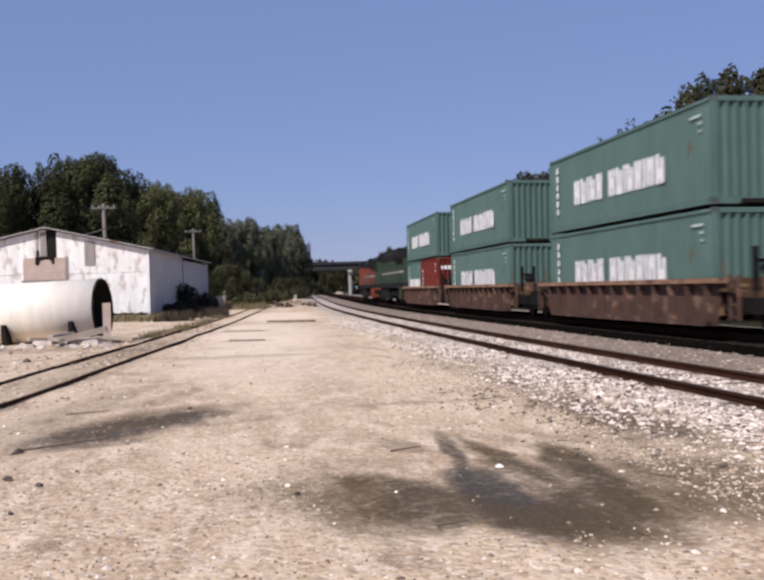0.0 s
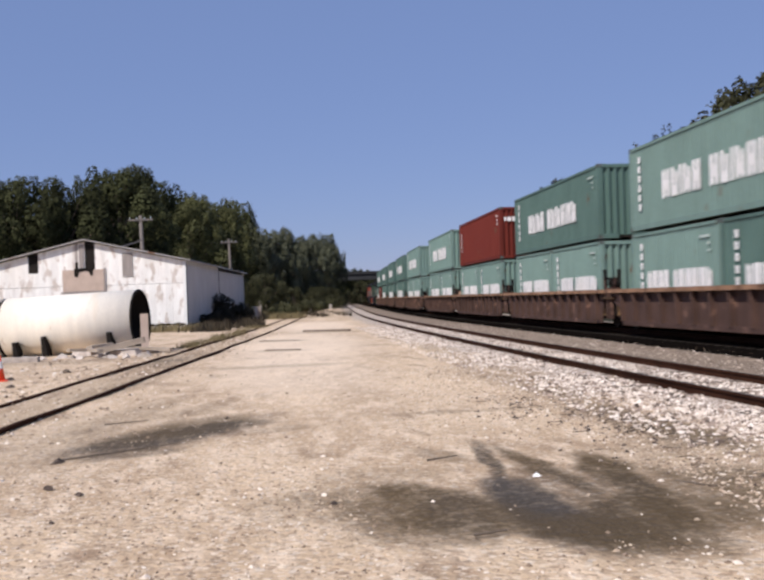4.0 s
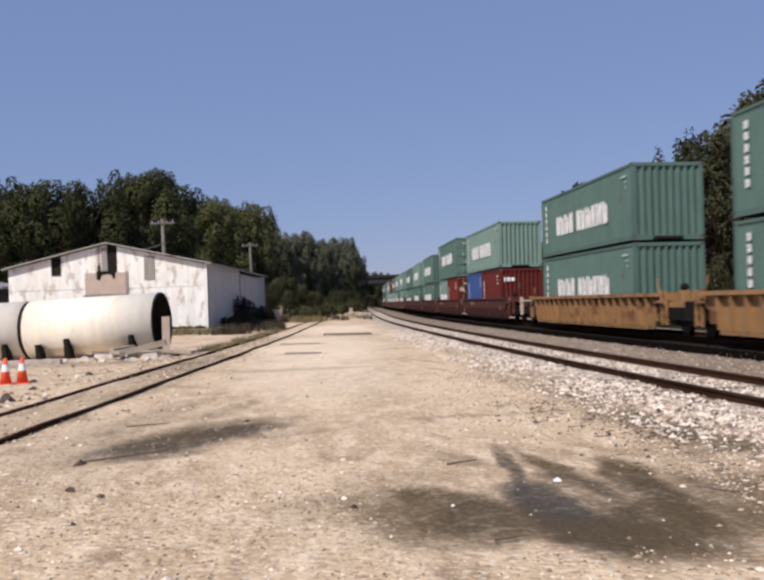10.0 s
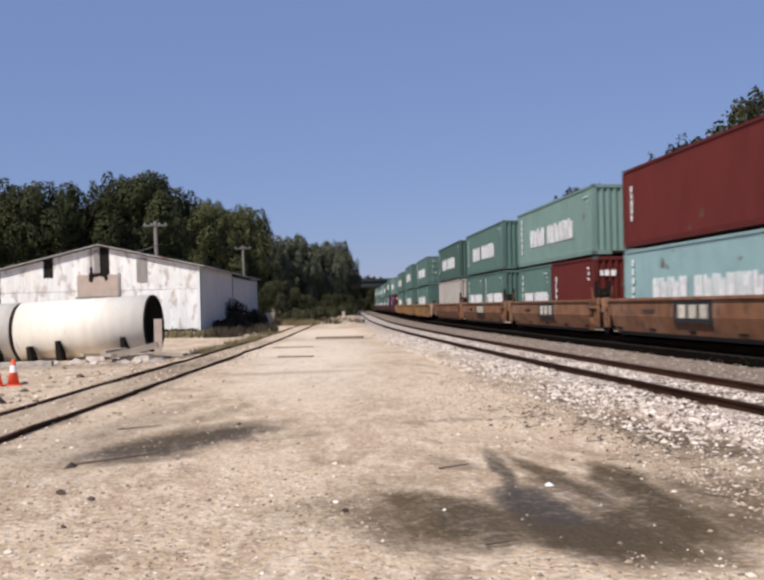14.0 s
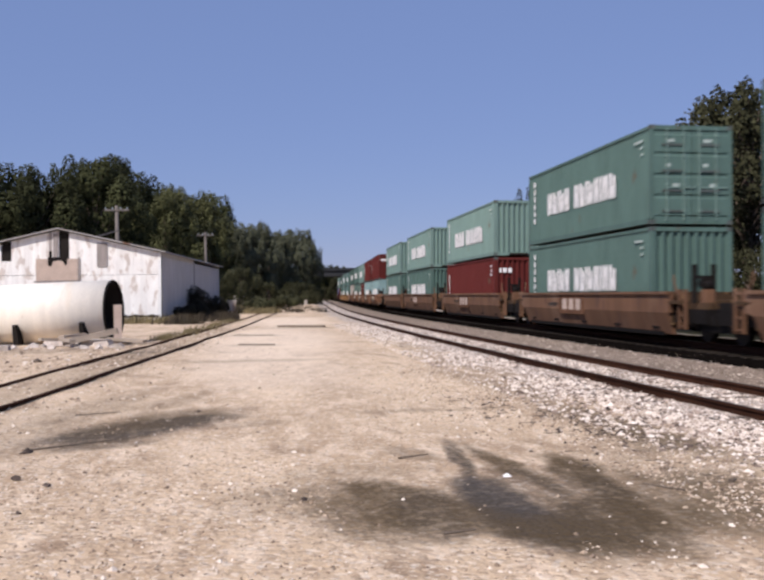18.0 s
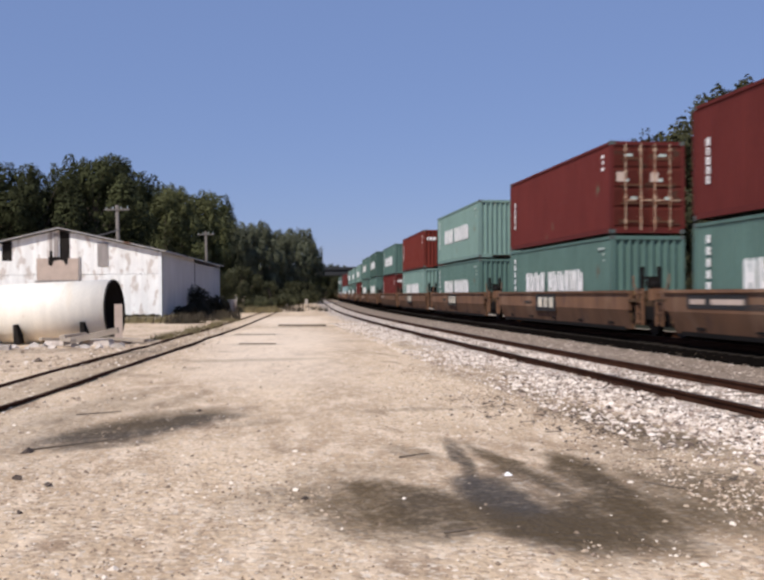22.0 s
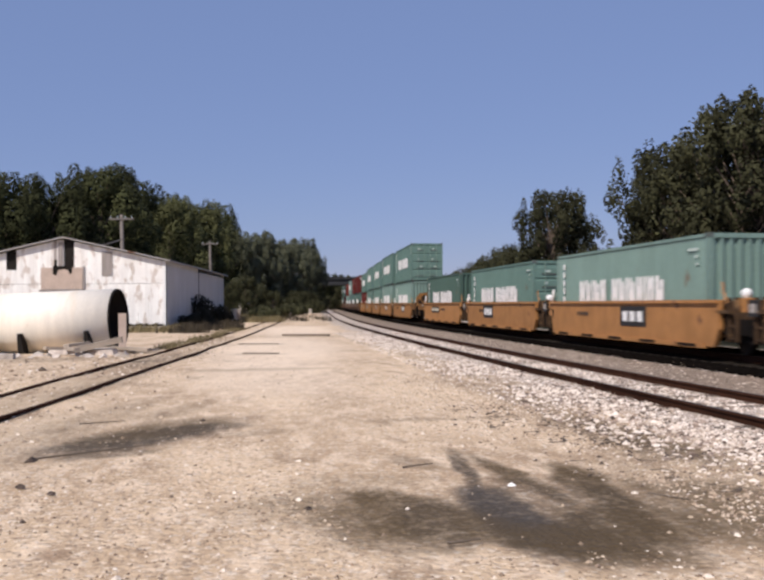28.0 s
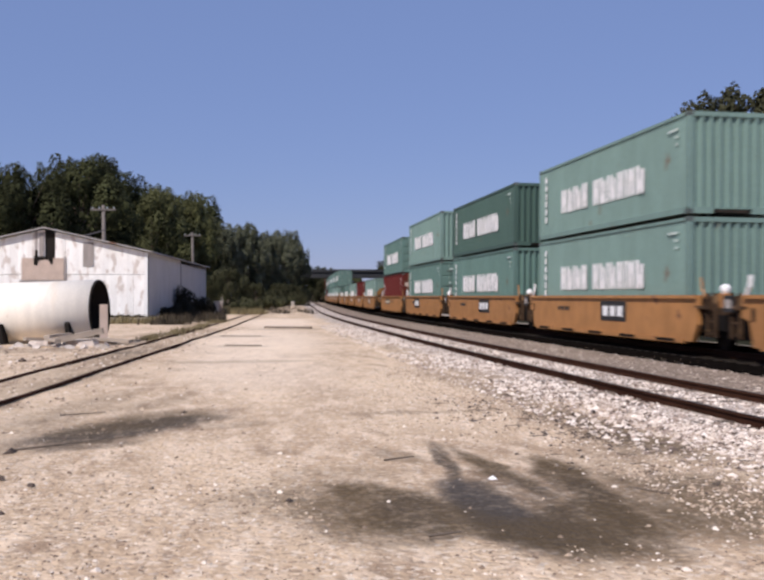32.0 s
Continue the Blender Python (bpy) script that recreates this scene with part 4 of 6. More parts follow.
        if d < 0 and kind not in ("yellow", "maroon", "mustard"):
            stand = Shape()
            for x, y in ((-1.24, half - 0.75), (-0.80, half - 0.62)):
                stand.box(x - 0.05, x + 0.05, -y - 0.05, -y + 0.05, 1.0, 1.98)
            stand.box(-1.24, -0.80, -half + 0.62, -half + 0.70, 1.62, 1.70).tube((-1.02, -half + 0.55, 1.50), (-1.02, -half + 0.63, 1.50), 0.17, k=14)
            part("brake_stand", stand, M["bogie"], pl, "black brake stand with its wheel")
        # black block added across the joint to hide the lit ground behind
        part("bolster", Shape().box(-1.22, 1.22, min(d * (wl + 0.15), d * (end + 0.1)), max(d * (wl + 0.15), d * (end + 0.1)), 0.48, 0.85), M["bogie"], pl, "black block added to darken the joint")
        for x in (-1.28, 1.28):
            thick = 0.05 if kind == "yellow" and d > 0 else 0.025
            rail = Shape().tube((x, d * (wl + 0.52), 1.22), (x, d * (wl + 0.30), 1.50), thick, k=7)
            rail.tube((x, d * (wl + 0.30), 1.50), (x, d * (wl + 0.26), 1.74), thick, k=7)
            part("grab_iron", rail, M["letter"] if "yellow" in style[0] and d > 0 else paint, pl, "steel grab irons")
    if kind == "yellow":
        for x in (-1, 1):
            plate = part("marker_plate", Shape().box(min(x * 1.36, x * 1.40), max(x * 1.36, x * 1.40), half - 0.62, half - 0.18, 0.92, 1.30), M["black"], ob, "black marker plate")
            part("marker_panel", Shape().box(min(x * 1.395, x * 1.41), max(x * 1.395, x * 1.41), half - 0.53, half - 0.27, 1.01, 1.21), M["white"], plate, "pale panel")
            part("slot", Shape().box(min(x * 1.395, x * 1.406), max(x * 1.395, x * 1.406), wl - 0.12, wl + 0.02, 0.72, 1.02), M["bogie"], ob, "dark upright slot")
    valve = Shape().tube((-1.0, -half + 0.5, 1.34), (-1.0, -half + 0.5, 1.42), 0.08, 0.12, k=14)
    valve.tube((-1.0, -half + 0.5, 1.42), (-1.0, -half + 0.5, 1.50), 0.12, 0.12, k=14).tube((-1.0, -half + 0.5, 1.50), (-1.0, -half + 0.5, 1.57), 0.12, 0.05, k=14)
    part("pedestal", Shape().box(-1.14, -0.86, -half + 0.36, -half + 0.64, 1.0, 1.35, c=0.03), paint, ob)
    part("brake_reservoir", valve, M["letter"] if "yellow" in style[0] else M["bogie"], ob, "small upright cylinder on the platform")
    for x in (-0.5, 0.5):
        hose = Shape()
        hose.tube((x, -half + 0.5, 0.9), (x * 0.8, -half, 0.55), 0.035, k=6)
        hose.tube((x * 0.8, -half, 0.55), (x, -half - 0.4, 0.9), 0.035, k=6)
        part("brake_hose", hose, M["black"], ob)
    bogie(ob, -half if not trail else -half + 0.9 - 0.4 * behind)
    if lead:
        bogie(ob, half - 0.9 + 0.4 * ahead)
    for d, on, reach in ((1, lead, ahead), (-1, trail, behind)):
        if on:
            tip = half + reach
            c = Shape().box(-0.12, 0.12, min(d * (tip - 0.4), d * (tip + 0.35)), max(d * (tip - 0.4), d * (tip + 0.35)), 0.68, 0.92)
            c.box(-0.2, 0.2, min(d * (tip + 0.25), d * (tip + 0.60)), max(d * (tip + 0.25), d * (tip + 0.60)), 0.62, 0.98)
            part("coupler", c, M["rust"], ob, "rusty knuckle coupler")
    return ob


# half the length of the side sills; how far the car stands ahead of its load; lower half of the sides leans in
WELL = {"brown": (6.35, 0.0, 0), "rust": (6.8, 0.4, 0), "maroon": (7.15, -1.05, 1), "mustard": (7.7, -0.4, 0), "orange": (6.35, 0.55, 1), "tan": (6.8, -0.7, 1), "umber": (7.45, -0.35, 1), "yellow": (6.4, -0.3, 0)}
STYLE = {
    "brown": ("well_brown", "ribbed", "rusty brown well car with ribbed sides"),
    "rust": ("well_rust", "ribbed", "dark rusty well car with ribbed sides"),
    "maroon": ("well_maroon", "plain", "maroon well car with smooth sides"),
    "mustard": ("well_mustard", "ribbed", "mustard yellow well car with ribbed sides"),
    "orange": ("well_orange", "plain", "weathered orange well car with smooth sides", -0.30, 1, ("lead",), None),
    "tan": ("well_tan", "plain", "grimy orange-brown well car with smooth sides", -1.55, 2, ("lead", "trail"), None),
    "yellow": ("well_yellow", "plain", "yellow-orange well car with smooth sides", 0.8, 1, ("lead",), -3.2),
    "umber": ("well_tan", "plain", "grimy orange-brown well car with smooth sides", -1.2, 1, ("lead", "trail"), -6.4),
}
# groups of joined units: style, spacing, lift of the load, units (front of the load along the train, upper, lower)
# g green, t bright teal, p pale, d dark teal, r red, m maroon, b blue, s light blue, w white; capital: doors to the rear; two letters below: two short ones, front first
TRAIN = [
    ("brown", 17.5, 0.0, [(67.9, "g", "gr"), (51.4, "g", "g"), (33.6, "g", "g"), (15.7, "G", "g"), (-1.1, "p", "pp")]),
    ("rust", 15.6, 0.0, [(-20.6, "p", "pp"), (-36.1, "r", "pp"), (-51.6, "g", "pp"), (-66.8, "p", "pg"), (-83.1, "p", "pp")]),
    ("maroon", 17.65, -0.12, [(-103.6, "G", "gG"), (-121.0, "p", "g"), (-138.8, "g", "g"), (-156.6, "G", "pR"), (-174.2, "p", "bm")]),
    ("mustard", 19.8, 0.0, [(-196.8, "g", "g"), (-216.4, "g", "g"), (-236.4, "G", "g")]),
    ("orange", 15.5, 0.0, [(-258.1, "d", "w"), (-273.4, "g", "gg"), (-289.3, "p", "gm"), (-304.8, "m", "s"), (-320.2, "m", "s")]),
    ("tan", 17.9, 0.0, [(-342.1, "p", "g"), (-359.3, "p", "g"), (-377.4, "p", "m"), (-395.5, "G", "g"), (-413.7, "d", "g")]),
    ("umber", 18.15, 0.0, [(-436.1, "g", "m"), (-454.2, "r", "p"), (-472.3, "p", "g"), (-490.8, "M", "g"), (-508.7, "m", "g")]),
    ("yellow", 15.75, 0.0, [(-530.0, "t", "M"), (-545.6, "T", "t"), (-561.6, "t", "t"), (-577.1, "t", "p"), (-593.0, "T", "p")]),
    ("yellow", 15.6, 0.0, [(-613.9, "", "d"), (-629.3, "", "T"), (-644.7, "", "p"), (-660.4, "", "m"), (-676.0, "", "p")]),
    ("yellow", 15.65, 0.0, [(-696.0, "T", "M"), (-711.7, "p", "T"), (-727.4, "d", "t"), (-743.0, "p", "p"), (-758.6, "", "")]),
]
CODES = {"g": "green", "t": "fresh", "p": "pale", "d": "dark", "r": "red", "m": "maroon", "b": "blue", "s": "sky", "w": "white"}
FLOOR = 0.40
TALLER = {  # front of the load: height of the lower and the upper container, lift
    -156.6: (2.64, 2.896, 0.0), -174.2: (TALL, TALL, 0.08), -216.4: (2.65, 2.70, 0.0), -289.3: (TALL, TALL, -0.1), -304.8: (TALL, TALL, -0.1), -320.2: (TALL, TALL, -0.1), -395.5: (2.743, 2.80, 0.0), -413.7: (2.743, 2.743, 0.0), -472.3: (TALL, 2.896, 0.0), -490.8: (TALL, 2.896, 0.05), -508.7: (TALL, 2.896, 0.0), -530.0: (TALL, 2.743, -0.12),
    -711.7: (2.896, 2.80, 0.0), -545.6: (TALL, 2.896, 0.0), -561.6: (TALL, 2.896, 0.0), -577.1: (TALL, 2.896, 0.06), -593.0: (TALL, 2.896, 0.0),
}


def free_end(group, last):
    """Where the joint line of the first or the last unit of a group lies along the train."""
    style, unit, _, units = group
    return units[-1 if last else 0][0] - L40 / 2 + WELL[style][1] + (-unit / 2 if last else unit / 2)


def train():
    for g, (style, unit, lift, units) in enumerate(TRAIN):
        ahead = max(0.0, (free_end(TRAIN[g - 1], True) - free_end(TRAIN[g], False) - 1.1) / 2) if g else 0.4
        behind = max(0.0, (free_end(TRAIN[g], True) - free_end(TRAIN[g + 1], False) - 1.1) / 2) if g + 1 < len(TRAIN) else 0.4
        for i, (front, upper, lower) in enumerate(units):
            mid = front - L40 / 2
            first, last = i == 0, i == len(units) - 1
            car = well_car(style, unit, first, last, -3.0 if style == "yellow" and i == 1 else 0.0, ahead if first else 0.0, behind if last else 0.0)
            MOVING.append((car, mid + WELL[style][1], 0.0))
            tall, tall_up, up = TALLER.get(front, (2.896 if front < -700 and lower else TALL, TALL, 0.0))
            up += lift
            if len(lower) == 1:
                MOVING.append((container(CODES[lower.lower()], L40, lower.isupper(), tall), mid, FLOOR + up))
            for ch, d in zip(lower if len(lower) == 2 else "", (1, -1)):
                MOVING.append((container(CODES[ch.lower()], L20, ch.isupper(), tall), mid + d * (L40 - L20) / 2, FLOOR + up))
            if upper:
                box = container(CODES[upper.lower()], L40, upper.isupper(), tall_up)
                MOVING.append((box, mid, FLOOR + up + tall + 0.07))
                if front == -545.6:
                    marked, height = box, tall_up
    # the one load with a placard on its doors
    card = part("placard", Shape().box(-0.62, -0.22, -0.02, -0.008, -0.2, 0.2, pose(0, -L40 / 2 - 0.02, height - 0.55)), M["placard"], marked, "small red placard")
    part("placard_bar", Shape().box(-0.46, -0.38, -0.026, -0.018, -0.11, 0.11, pose(0, -L40 / 2 - 0.02, height - 0.55)), M["letter"], card, "white bar")


train()


# ---------------------------------------------------------------- engines
def engine(body, label):
    ob = thing("locomotive", label, "locomotive", "locomotives")
    deck = Shape().box(-1.5, 1.5, -11.2, 11.2, 1.25, 1.62, c=0.25)
    part("underframe", deck, M["loco_roof"], ob, "black underframe")
    hood = Shape().prism([(-0.98, 1.62), (0.98, 1.62), (0.98, 3.95), (0.72, 4.25), (-0.72, 4.25), (-0.98, 3.95)], -10.3, 5.0, Matrix(((1, 0, 0, 0), (0, 0, 1, 0), (0, 1, 0, 0), (0, 0, 0, 1))))
    hb = part("hood", hood, body, ob)
    roof = Shape().prism([(-1.0, 3.45), (1.0, 3.45), (1.0, 3.97), (0.74, 4.28), (-0.74, 4.28), (-1.0, 3.97)], -10.32, 5.02, Matrix(((1, 0, 0, 0), (0, 0, 1, 0), (0, 1, 0, 0), (0, 0, 0, 1))))
    part("roof", roof, M["loco_roof"], hb, "sooty black roof")
    flare = Shape().prism([(-1.0, 3.1), (1.0, 3.1), (1.35, 3.6), (1.35, 4.2), (-1.35, 4.2), (-1.35, 3.6)], -10.2, -6.0, Matrix(((1, 0, 0, 0), (0, 0, 1, 0), (0, 1, 0, 0), (0, 0, 0, 1))))
    part("radiator", flare, M["loco_roof"], hb, "flared radiator housing")
    cab = Shape().prism([(-1.48, 1.62), (1.48, 1.62), (1.48, 3.8), (1.0, 4.35), (-1.0, 4.35), (-1.48, 3.8)], 5.0, 7.6, Matrix(((1, 0, 0, 0), (0, 0, 1, 0), (0, 1, 0, 0), (0, 0, 0, 1))))
    cb = part("cab", cab, body, ob)
    for x in (-1, 1):
        part("window", Shape().box(min(x * 1.47, x * 1.495), max(x * 1.47, x * 1.495), 5.4, 7.1, 2.75, 3.55), M["glass"], cb, "dark cab window")
        part("stripe", Shape().box(min(x * 0.975, x * 0.995), max(x * 0.975, x * 0.995), -10.2, 5.0, 2.40, 2.55), M["white"], hb, "white stripe")
        rail = Shape()
        for i in range(9):
            y = -10.2 + i * 1.85
            rail.tube((x * 1.45, y, 1.6), (x * 1.45, y, 2.65), 0.022, k=6)
        rail.tube((x * 1.45, -10.2, 2.65), (x * 1.45, 4.6, 2.65), 0.022, k=6)
        part("handrail", rail, M["casting"], ob, "steel handrail")
    part("cab_roof", Shape().prism([(-1.5, 3.6), (1.5, 3.6), (1.5, 3.82), (1.02, 4.38), (-1.02, 4.38), (-1.5, 3.82)], 4.98, 7.65, Matrix(((1, 0, 0, 0), (0, 0, 1, 0), (0, 1, 0, 0), (0, 0, 0, 1)))), M["loco_roof"], cb, "sooty black cab roof")
    part("nose", Shape().box(-0.95, 0.95, 7.6, 9.8, 1.62, 3.0, c=0.2), body, ob)
    part("fuel_tank", Shape().box(-1.4, 1.4, -3.2, 3.2, 0.35, 1.25, c=0.2), M["loco_roof"], ob, "black fuel tank")
    for y in (-7.2, 7.2):
        bo = part("bogie", Shape().box(-1.3, 1.3, y - 2.6, y + 2.6, 0.62, 1.05), M["bogie"], ob, "three-axle truck")
        for x in (-1, 1):
            for d in (-1.9, 0, 1.9):
                part("wheel", Shape().tube((x * 0.69, y + d, 0.5), (x * 0.85, y + d, 0.5), 0.5, k=16), M["wheel"], bo, "steel wheel")
    for i in range(3):
        part("fan", Shape().tube((0, -9.2 + i * 1.4, 4.25), (0, -9.2 + i * 1.4, 4.42), 0.6, k=14), M["loco_roof"], hb, "round roof fan")
    part("exhaust_stack", Shape().box(-0.3, 0.3, 0.2, 1.0, 4.25, 4.5), M["loco_roof"], hb)
    part("step", Shape().box(-1.45, 1.45, -11.3, -11.05, 0.4, 1.25), body, ob)
    return ob


# a lone box on the deck between the first loads of the dark rusty cars
crate = thing("brake_box", "tan steel equipment box on a rusty well car's deck", "box")
part("body", Shape().box(-1.15, -0.30, -0.45, 0.45, 0.10, 0.42, c=0.04), M["tan_box"], crate)
part("cradle", Shape().box(-1.20, -0.25, -0.50, 0.50, 0.0, 0.10), M["grime"], crate, "dark cradle")
MOVING.append((crate, -35.05, 1.09))
MOVING.append((engine(M["loco_green"], "dark green diesel locomotive with white stripes"), 81.8, 0.0))
MOVING.append((engine(M["loco_orange"], "orange diesel locomotive with a black roof"), 105.0, 0.0))


# ---------------------------------------------------------------- left yard
def flat_track():
    """The siding of worn rails, sunk in the yard."""
    ob = thing("siding_track", "old siding with brown rails sunk in gravel", "railway track", kind="structure")
    pts = [(-6.2 + 0.0, -8.0), (-4.35, 10.0), (-3.65, 16.0), (-2.75, 24.5), (-1.9, 32.0), (-0.05, 49.5), (2.3, 75.0), (4.5, 100.0)]
    wobble = random.Random(77)
    way, y = [], -8.0
    while y < 100.0:  # settled and bent by use
        i = max(k for k in range(len(pts) - 1) if pts[k][1] <= y)
        (xa, ya), (xb, yb) = pts[i], pts[i + 1]
        way.append((xa + (xb - xa) * (y - ya) / (yb - ya), y))
        y += 2.2
    pts = way + [pts[-1]]
    for off in (-0.65, 0.65):
        sh = Shape()
        prof = [(-0.06, -0.10), (-0.014, -0.07), (-0.014, 0.01), (-0.036, 0.02), (-0.036, 0.062), (0.036, 0.062), (0.036, 0.02), (0.014, 0.01), (0.014, -0.07), (0.06, -0.10)]
        k = len(prof)
        for i, (x, y) in enumerate(pts):
            a, b = pts[max(i - 1, 0)], pts[min(i + 1, len(pts) - 1)]
            d = Vector((b[0] - a[0], b[1] - a[1])).normalized()
            side, lift = wobble.gauss(0, 0.018), wobble.uniform(-0.018, 0.012)
            sh.v += [(x + d.y * (off + u + side), y - d.x * (off + u + side), v + lift) for u, v in prof]
        for i in range(len(pts) - 1):
            sh.f += [(i * k + j, i * k + (j + 1) % k, (i + 1) * k + (j + 1) % k, (i + 1) * k + j) for j in range(k)]
        part("rail", sh, M["rail"], ob, "worn brown rail")
    return ob


flat_track()


def barn():
    """Whitewashed gable-roofed barn: near gable with a loft hatch, long wall along the siding."""
    turn = math.degrees(math.atan2(29.9, 3.83)) - 90
    b = thing("barn", "old whitewashed board barn with a low gable roof", "barn", m=pose(-4.35, 62.8, 0, 0, 0, turn + 1.5))
    wide, long, eave, ridge = 12.6, 32.5, 4.42, 5.85
    slope = lambda x: eave + (ridge - eave) * (1 - abs(x + wide / 2) / (wide / 2))
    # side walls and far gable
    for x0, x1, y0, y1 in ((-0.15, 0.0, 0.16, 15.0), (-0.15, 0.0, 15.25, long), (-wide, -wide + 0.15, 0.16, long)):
        w = part("side_wall", Shape().box(x0, x1, y0, y1, 0.35, eave - (0.25 if y0 > 15 and x0 > -1 else 0.0)), M["side_board"], b, "whitewashed board wall greyed for its shade")
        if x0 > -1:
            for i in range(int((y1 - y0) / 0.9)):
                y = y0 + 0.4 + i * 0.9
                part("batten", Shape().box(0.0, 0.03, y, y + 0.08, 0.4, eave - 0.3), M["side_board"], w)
    ring = [(-wide, 0.35), (0, 0.35), (0, eave), (-wide / 2, ridge), (-wide, eave)]
    part("gable_wall", Shape().prism(ring, long - 0.2, long - 0.05, Matrix(((1, 0, 0, 0), (0, 0, 1, 0), (0, 1, 0, 0), (0, 0, 0, 1)))), M["board"], b)
    part("post", Shape().box(-0.1, 0.02, 15.0, 15.25, 0.0, eave - 0.1), M["void"], b, "dark gap between the wall halves")
    back = Shape().prism([(-wide + 0.1, 0.35), (-0.1, 0.35), (-0.1, eave - 0.1), (-wide / 2, ridge - 0.12), (-wide + 0.1, eave - 0.1)], 0.08, 0.14, Matrix(((1, 0, 0, 0), (0, 0, 1, 0), (0, 1, 0, 0), (0, 0, 0, 1))))
    gable = part("gable_wall", back, M["void"], b, "boarded gable wall")
    holes = [(-9.75, -9.2, 3.88, 5.02), (-6.35, -5.8, 3.80, 5.74), (-6.95, -6.68, 4.0, 4.5)]
    n = 60
    for i in range(n):
        x0, x1 = -wide + wide * i / n, -wide + wide * (i + 1) / n - 0.005
        cuts = [(0.4 + (i * 7 % 5) * 0.02, min(slope(x0), slope(x1)) - 0.02)]
        for hx0, hx1, hz0, hz1 in holes:
            if x1 > hx0 + 0.05 and x0 < hx1 - 0.05:
                cuts = [(c, min(d, hz0)) for c, d in cuts if c < hz0] + [(max(c, hz1), d) for c, d in cuts if d > hz1 + 0.1]
        cuts = [q for c, d in cuts for q in (((c, 2.98), (3.0, d)) if c < 2.9 and d > 3.1 else ((c, d),))]
        for c, d in cuts:
            o = 0.005 * ((i * 13) % 4) / 3
            sh = Shape().box(x0, x1, -o, 0.08, c, d)
            part("board", sh, M["grey_board"] if i == 27 and d > 4 else M["board"], gable)
    part("loft_hatch", Shape().box(-7.72, -5.15, -0.06, -0.02, 2.66, 4.02), M["hatch"], b, "tan plywood loft hatch")
    part("hatch_frame", Shape().box(-7.85, -5.05, -0.07, -0.0, 2.54, 2.64).box(-5.13, -5.0, -0.07, 0, 2.6, 4.1), M["grey_board"], b)
    part("patch", Shape().box(-3.95, -3.3, -0.05, -0.012, 3.5, 5.0), M["grey_board"], b, "greyed board patch")
    torn = [(-6.98, 3.62), (-6.78, 3.52), (-6.66, 3.86), (-6.30, 3.93), (-6.05, 3.88), (-5.92, 3.60), (-5.80, 3.68), (-5.78, 4.12), (-6.98, 4.12)]
    part("torn_edge", Shape().prism(torn, -0.075, -0.062, Matrix(((1, 0, 0, 0), (0, 0, 1, 0), (0, 1, 0, 0), (0, 0, 0, 1)))), M["void"], b, "dark torn edge over the hatch")
    part("hanging_board", Shape().box(-6.66, -6.37, -0.06, -0.02, 4.05, 5.6), M["grey_board"], b)
    part("corner_board", Shape().box(-0.16, 0.03, -0.04, 0.15, 0.3, eave - 0.02), M["letter"], b, "bright white corner board")
    # dark strip laid on the wall as the corner's shadow line
    part("wall_gap", Shape().box(0.0, 0.02, 0.17, 0.42, 0.38, eave - 0.25), M["void"], b, "dark strip for the shadow beside the corner board")
    part("sill_beam", Shape().box(-wide, 0, -0.03, 0.1, 0.30, 0.40), M["void"], b, "dark sill")
    part("foundation", Shape().box(-wide + 0.1, -0.1, 0.02, long, -0.1, 0.31), M["stone"], b, "pale concrete footing")
    for s in (-1, 1):
        sh = Shape()
        xo = 0.35 if s > 0 else -wide - 0.35
        drop = (ridge - eave) / (wide / 2) * 0.35
        a = [(xo, eave - drop + 0.02), (-wide / 2, ridge + 0.02), (-wide / 2, ridge + 0.11), (xo, eave - drop + 0.11)]
        sh.prism(a, -0.35, long + 0.3, Matrix(((1, 0, 0, 0), (0, 0, 1, 0), (0, 1, 0, 0), (0, 0, 0, 1))))
        part("roof", sh, M["roofing"], b, "grey tin roof slope")
    return b


barn()


